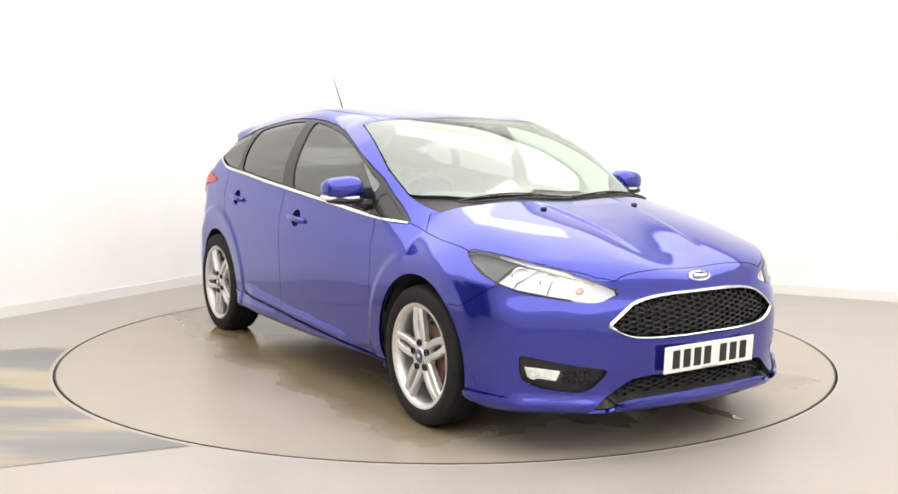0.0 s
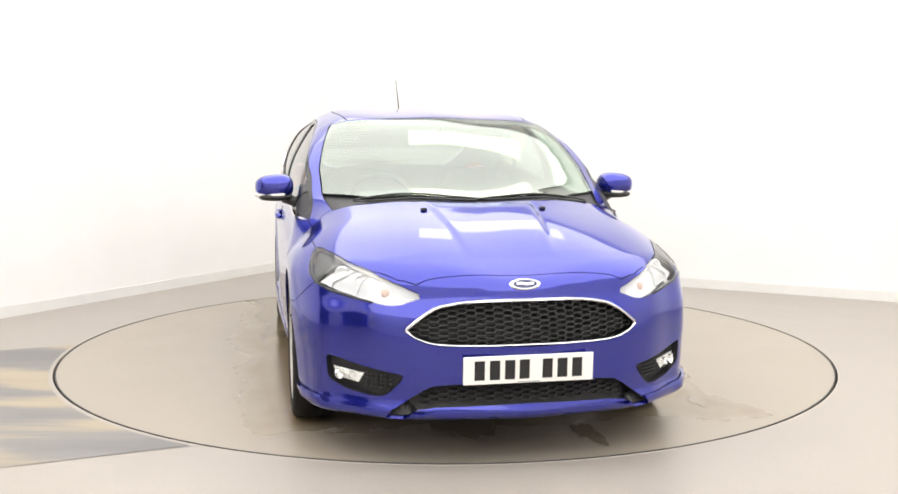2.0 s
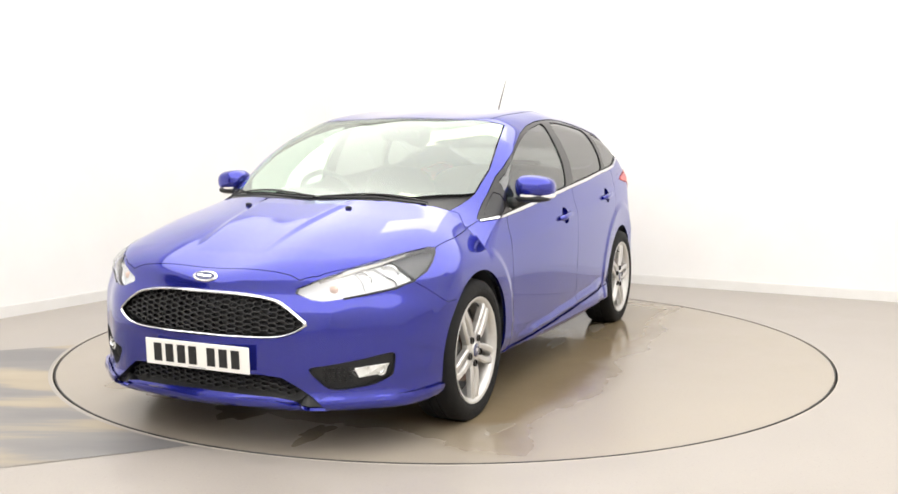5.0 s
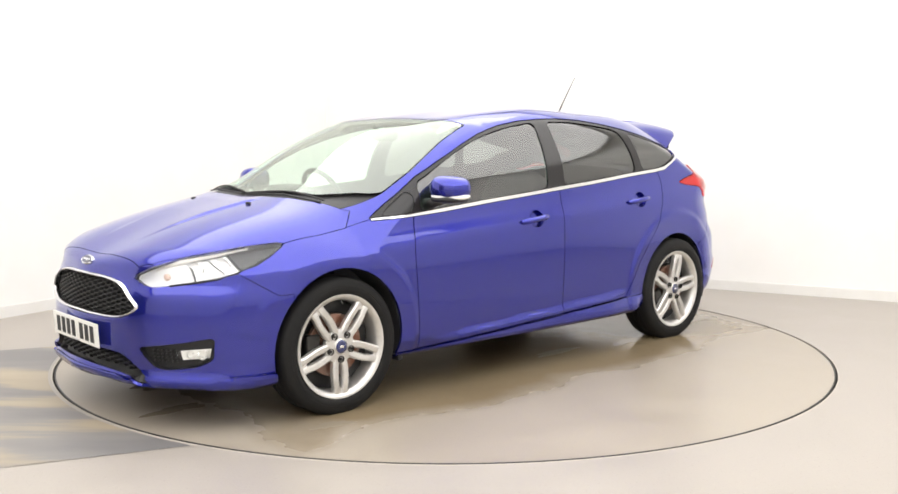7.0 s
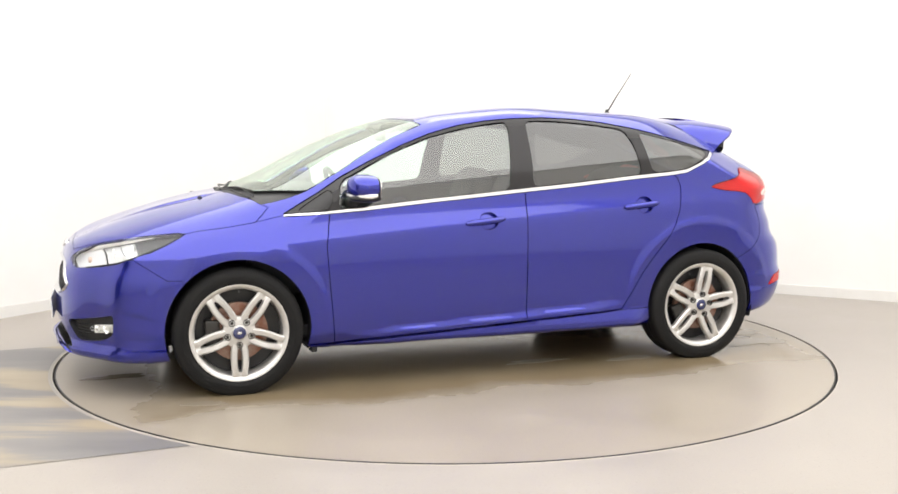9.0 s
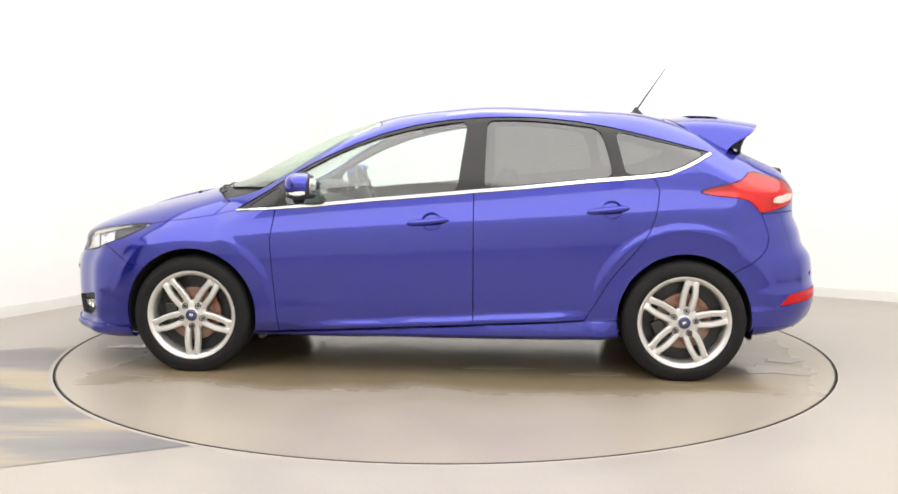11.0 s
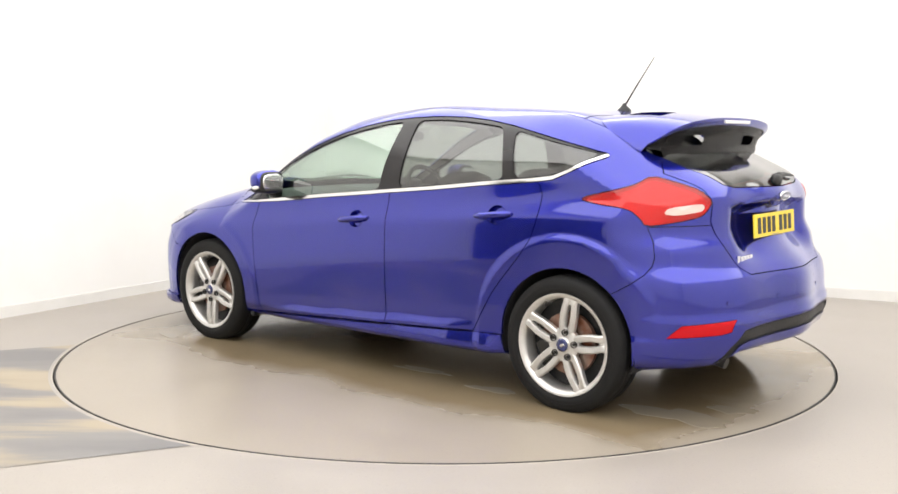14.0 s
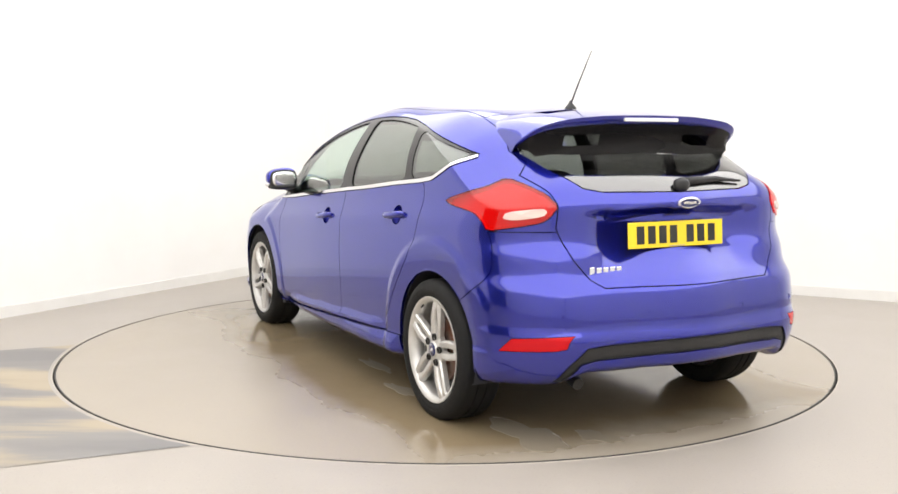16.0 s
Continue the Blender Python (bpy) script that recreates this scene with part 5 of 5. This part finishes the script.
    for grid, b in ((tops, bm), (bots, under)):
        vs = [[b.verts.new(q) for q in r] for r in grid]
        for i in range(len(ys) - 1):
            for j in range(len(us) - 1):
                mid = abs(ys[i] + ys[i + 1]) / 2
                if 0.24 < mid < 0.42 and j in (2, 3, 4):
                    continue
                b.faces.new((vs[i][j], vs[i + 1][j], vs[i + 1][j + 1], vs[i][j + 1]))
    # walls of the air slots
    for side in (-1, 1):
        cols = [i for i, y in enumerate(ys) if 0.239 < side * y < 0.421]
        loop = [(i, 2) for i in cols] + [(cols[-1], 3), (cols[-1], 4)] + [(i, 5) for i in cols[::-1]] + [(cols[0], 4), (cols[0], 3)]
        for (i, j), (k, m) in zip(loop, loop[1:] + loop[:1]):
            bm.faces.new([bm.verts.new(q) for q in (tops[i][j], tops[k][m], bots[k][m], bots[i][j])])
    # rear edge
    e = [[bm.verts.new(q) for q in (tops[i][-1], ((tops[i][-1][0] + bots[i][-1][0]) / 2 - 0.006, ys[i], (tops[i][-1][2] + bots[i][-1][2]) / 2), bots[i][-1])] for i in range(len(ys))]
    for p, q in zip(e, e[1:]):
        bm.faces.new((p[0], q[0], q[1], p[1]))
        bm.faces.new((p[1], q[1], q[2], p[2]))
    bmesh.ops.remove_doubles(bm, verts=bm.verts[:], dist=1e-5)
    gate = [o for o in car.children if o.name.startswith("tailgate")][0]
    wing = part("roof_spoiler", bm, M_PAINT, car, "blue roof spoiler with two air slots", smooth=50)
    part("spoiler_underside", under, M_TRIM_BLACK, wing, "gloss black underside", smooth=50)
    # black rear face that runs down to the glass, with two openings
    bm = bmesh.new()
    vs = []
    for i, y in enumerate(ys):
        a = abs(y)
        head = Vector(bots[i][-1]) + Vector((0.004, 0, 0.004))
        fx = -1.715 + 0.06 * (a / 0.55) ** 2
        foot = Vector((fx, y * 0.97, top_z(fx, min(a, 0.55)) + 0.002))
        foot = head.lerp(foot, 1.0 if a < 0.56 else (0.75 if a < 0.59 else 0.3))
        col = []
        for v in (0.0, 0.18, 0.34, 0.70, 0.88, 1.0):
            q = head.lerp(foot, v)
            q.x += 0.022 * math.sin(math.pi * v) * (1 - (a / 0.62) ** 6)
            col.append(bm.verts.new(q))
        vs.append(col)
    for i in range(len(ys) - 1):
        for j in range(5):
            if not (0.24 < abs(ys[i] + ys[i + 1]) / 2 < 0.42 and j == 2):
                bm.faces.new((vs[i][j], vs[i + 1][j], vs[i + 1][j + 1], vs[i][j + 1]))
    bmesh.ops.solidify(bm, geom=bm.faces[:], thickness=0.006)
    part("spoiler_rear_face", bm, M_TRIM_BLACK, wing, "gloss black spoiler face with two openings", smooth=40)
    bm = bmesh.new()
    z = float(f_tz(0)) - 0.02
    box(bm, -1.7845, -1.772, -0.15, 0.15, z - 0.008, z + 0.008, 0.003, 2)
    part("brake_light", bm, M_WHITE_LENS, wing, "clear high-level brake light")
    # rear wiper
    bm = bmesh.new()
    x0 = rear_x(0.02, 1.055)
    pillow(bm, x0 - 0.012, 0.0, 1.06, 0.022, 0.040, 0.028, 2.6, 16, 10)
    arm = part("rear_wiper", bm, M_BLACK, car, "black rear wiper", smooth=50)
    bm = bmesh.new()
    line = [(rear_x(-y, z) - 0.02, -y, z) for y, z in ((0.0, 1.07), (0.12, 1.078), (0.25, 1.080), (0.40, 1.068))]
    tube(bm, line, [0.020, 0.017, 0.012, 0.005], 10)
    part("wiper_arm", bm, M_BLACK, arm, smooth=1)
    # plate, badge and name mark
    plate("rear_plate", car, rear_x(0, 0.79) + 0.006, 0.850, -4, M_PLATE_Y, True).location.y = 0.025
    oval_badge(car, rear_x(0, 0.983) + 0.001, -0.012, 0.985, 10, True)
    bm = bmesh.new()
    for k in range(5):
        y = 0.475 - 0.034 * k
        x = rear_x(y, 0.715)
        box(bm, x - 0.004, x + 0.004, y - 0.013, y + 0.013, 0.703 if k else 0.698, 0.727 if k else 0.731, 0.002, 1)
    part("name_mark", bm, M_CHROME, gate, "chrome name mark as plain bars")
    rearb = [o for o in car.children if o.name.startswith("rear_bumper")][0]
    for y in (-0.62, -0.25, 0.25, 0.62):
        bm = bmesh.new()
        rings = lathe(bm, [(0.0125, 0.0), (0.012, -0.002), (0.0005, -0.0022)], 20)
        ob = part("parking_sensor", bm, M_PAINT, rearb)
        ob.matrix_local = pose(rear_x(y, 0.535) - 0.001, y, 0.535, 0, 0, 90 - 30 * y)
    bm = bmesh.new()
    tube(bm, [(-1.6, 0.50, 0.27), (-1.88, 0.51, 0.265), (-1.98, 0.515, 0.24)], [0.026, 0.028, 0.026], 16)
    part("exhaust_pipe", bm, M_STEEL, car, smooth=40)
    for s in (1, -1):
        tail = [o for o in car.children if o.name.startswith("tail_lamp")][0 if s > 0 else 1]
        lens = [(-1.775, 0.925), (-1.79, 0.953), (-1.895, 0.972), (-1.905, 0.955), (-1.895, 0.935), (-1.82, 0.918)]
        bm = bmesh.new()
        rows = []
        for off in (0.004, 0.011):
            k = 1.0 if off < 0.008 else 0.95
            rows.append([bm.verts.new(tuple(np.array((x, s * side_y(x, z), z)) + gradient(np.array([(x, s * side_y(x, z), z)]))[0] * off)) for x, z in rounded([(-1.84 + (x + 1.84) * k, 0.944 + (z - 0.944) * k) for x, z in lens], 1)])
        for n in range(len(rows[0])):
            m = (n + 1) % len(rows[0])
            bm.faces.new((rows[0][n], rows[0][m], rows[1][m], rows[1][n]))
        mid = np.array((-1.84, s * side_y(-1.84, 0.944), 0.944))
        hub = bm.verts.new(tuple(mid + gradient(mid[None])[0] * 0.013))
        for n in range(len(rows[1])):
            bm.faces.new((rows[1][n], rows[1][(n + 1) % len(rows[1])], hub))
        part("reversing_lens", bm, M_REVERSING, tail, "clear reversing lens")


def seat(x, y, name, bench=False):
    """Upholstered seat with cushion, backrest and headrests."""
    bm = bmesh.new()
    w = 0.60 if bench else 0.25
    pillow(bm, x + 0.05, y, 0.50, 0.27, w, 0.10, 4.0)
    ob = part(name, bm, M_SEAT, car, "dark grey cloth seat", smooth=60)
    bm = bmesh.new()
    pillow(bm, 0, 0, 0.28, 0.085, w, 0.31, 3.6)
    back = part("backrest", bm, M_SEAT, ob, smooth=60)
    back.matrix_local = pose(x - 0.20, y, 0.50, 0, -16, 0)
    for dy in ((-0.38, 0, 0.38) if bench else (0,)):
        bm = bmesh.new()
        pillow(bm, -0.03, dy, 0.73 if not bench else 0.68, 0.045, 0.125, 0.085 if not bench else 0.06, 3.0)
        for u in (-0.06, 0.06):
            tube(bm, [(-0.02, dy + u, 0.5), (-0.025, dy + u, 0.68)], 0.006, 8)
        part("headrest", bm, M_SEAT, ob, smooth=60).matrix_local = back.matrix_local


def build_cabin():
    seat(-0.02, 0.37, "front_seat")
    seat(-0.02, -0.37, "front_seat")
    seat(-0.98, 0.0, "rear_seat", True)
    bm = bmesh.new()
    pts = [(1.22, 0.925), (1.05, 0.945), (0.80, 0.93), (0.70, 0.88), (0.74, 0.70), (0.9, 0.5), (1.25, 0.45)]
    rows = [[bm.verts.new((x, y, z - 0.03 * (abs(y) / 0.66) ** 4)) for x, z in pts] for y in (-0.68, -0.45, -0.2, 0, 0.2, 0.45, 0.68)]
    for a, b in zip(rows, rows[1:]):
        for n in range(len(pts)):
            bm.faces.new((a[n], a[(n + 1) % len(pts)], b[(n + 1) % len(pts)], b[n]))
    bm.faces.new(rows[0]), bm.faces.new(rows[-1])
    bmesh.ops.bevel(bm, geom=bm.edges[:], offset=0.004, segments=1, affect="EDGES")
    dash = part("dashboard", bm, M_DASH, car, "dark grey dashboard", smooth=50)
    bm = bmesh.new()
    pillow(bm, 0.80, -0.37, 0.945, 0.10, 0.17, 0.045, 3.0)
    part("instrument_hood", bm, M_DASH, dash, smooth=60)
    bm = bmesh.new()
    rows = []
    for k in range(41):
        a = 2 * math.pi * k / 40
        rows.append((0.0, 0.185 * math.cos(a), 0.185 * math.sin(a)))
    tube(bm, rows, 0.015, 10)
    for a in (radians(0), radians(180), radians(270)):
        tube(bm, [(0.02, 0.03 * math.cos(a), 0.03 * math.sin(a)), (0.0, 0.18 * math.cos(a), 0.18 * math.sin(a))], 0.016, 8)
    pillow(bm, 0.015, 0, 0, 0.03, 0.075, 0.065, 2.6)
    wheel = part("steering_wheel", bm, M_DASH, car, "black three-spoke steering wheel", smooth=1)
    wheel.matrix_local = pose(0.55, -0.37, 0.90, 0, 25, 0)
    bm = bmesh.new()
    pillow(bm, 0.38, 0, 1.275, 0.02, 0.12, 0.034, 3.0)
    tube(bm, [(0.40, 0, 1.29), (0.46, 0, 1.325)], 0.012, 8)
    part("rear_view_mirror", bm, M_BLACK, car, smooth=60)
    bm = bmesh.new()
    box(bm, -1.7, 1.2, -0.74, 0.74, 0.22, 0.30, 0.02, 2)
    part("cabin_floor", bm, M_LINING, car)
    bm = bmesh.new()
    box(bm, -1.75, -1.25, -0.62, 0.62, 0.90, 0.93, 0.01, 2)
    part("parcel_shelf", bm, M_DASH, car)
    bm = bmesh.new()
    box(bm, 0.0, 0.75, -0.09, 0.09, 0.30, 0.56, 0.03, 3)
    part("centre_console", bm, M_DASH, car, smooth=40)
    panel("pillar_trim", car, M_HEADLINER, kinds=["body_side"], shift=-0.021, gap=0.0, lip=0, where=lambda c: (c[:, 2] > 0.97) & (c[:, 0] > 0.22) & (c[:, 0] < 1.15))
    panel("headlining", car, M_HEADLINER, kinds=["roof"], shift=-0.024, gap=0.0, lip=0)


build_nose()
build_running_gear()
build_glasshouse()
build_cabin()


# ---------------------------------------------------------------- movement
OFFSET = Vector((0.003, -0.114, 0))
HEADING = [(0.0, -57.8), (0.5, -61.41), (1.0, -67.0), (1.5, -72.75), (2.0, -78.8), (2.5, -84.65), (3.0, -90.6), (3.5, -96.45), (4.0, -102.45), (4.5, -108.3), (5.0, -114.2),
           (5.5, -120.1), (6.0, -126.0), (6.5, -131.9), (7.0, -137.8), (7.5, -143.7), (8.0, -149.6), (8.5, -155.4), (9.0, -161.25), (9.5, -167.1), (10.0, -172.95), (10.5, -178.8),
           (11.0, -184.65), (11.5, -190.5), (12.0, -196.25), (12.5, -202.0), (13.0, -207.8), (13.5, -213.55), (14.0, -219.3), (14.5, -225.1), (15.0, -230.9), (15.5, -236.7), (16.0, -242.65)]


def motions():
    walk(turntable, [(t, pose(0, 0, 0, 0, 0, a)) for t, a in HEADING])
    walk(car, [(t, pose(0, -0.094, 0.02, 0, 0, a) @ Matrix.Translation(OFFSET)) for t, a in HEADING])


motions()
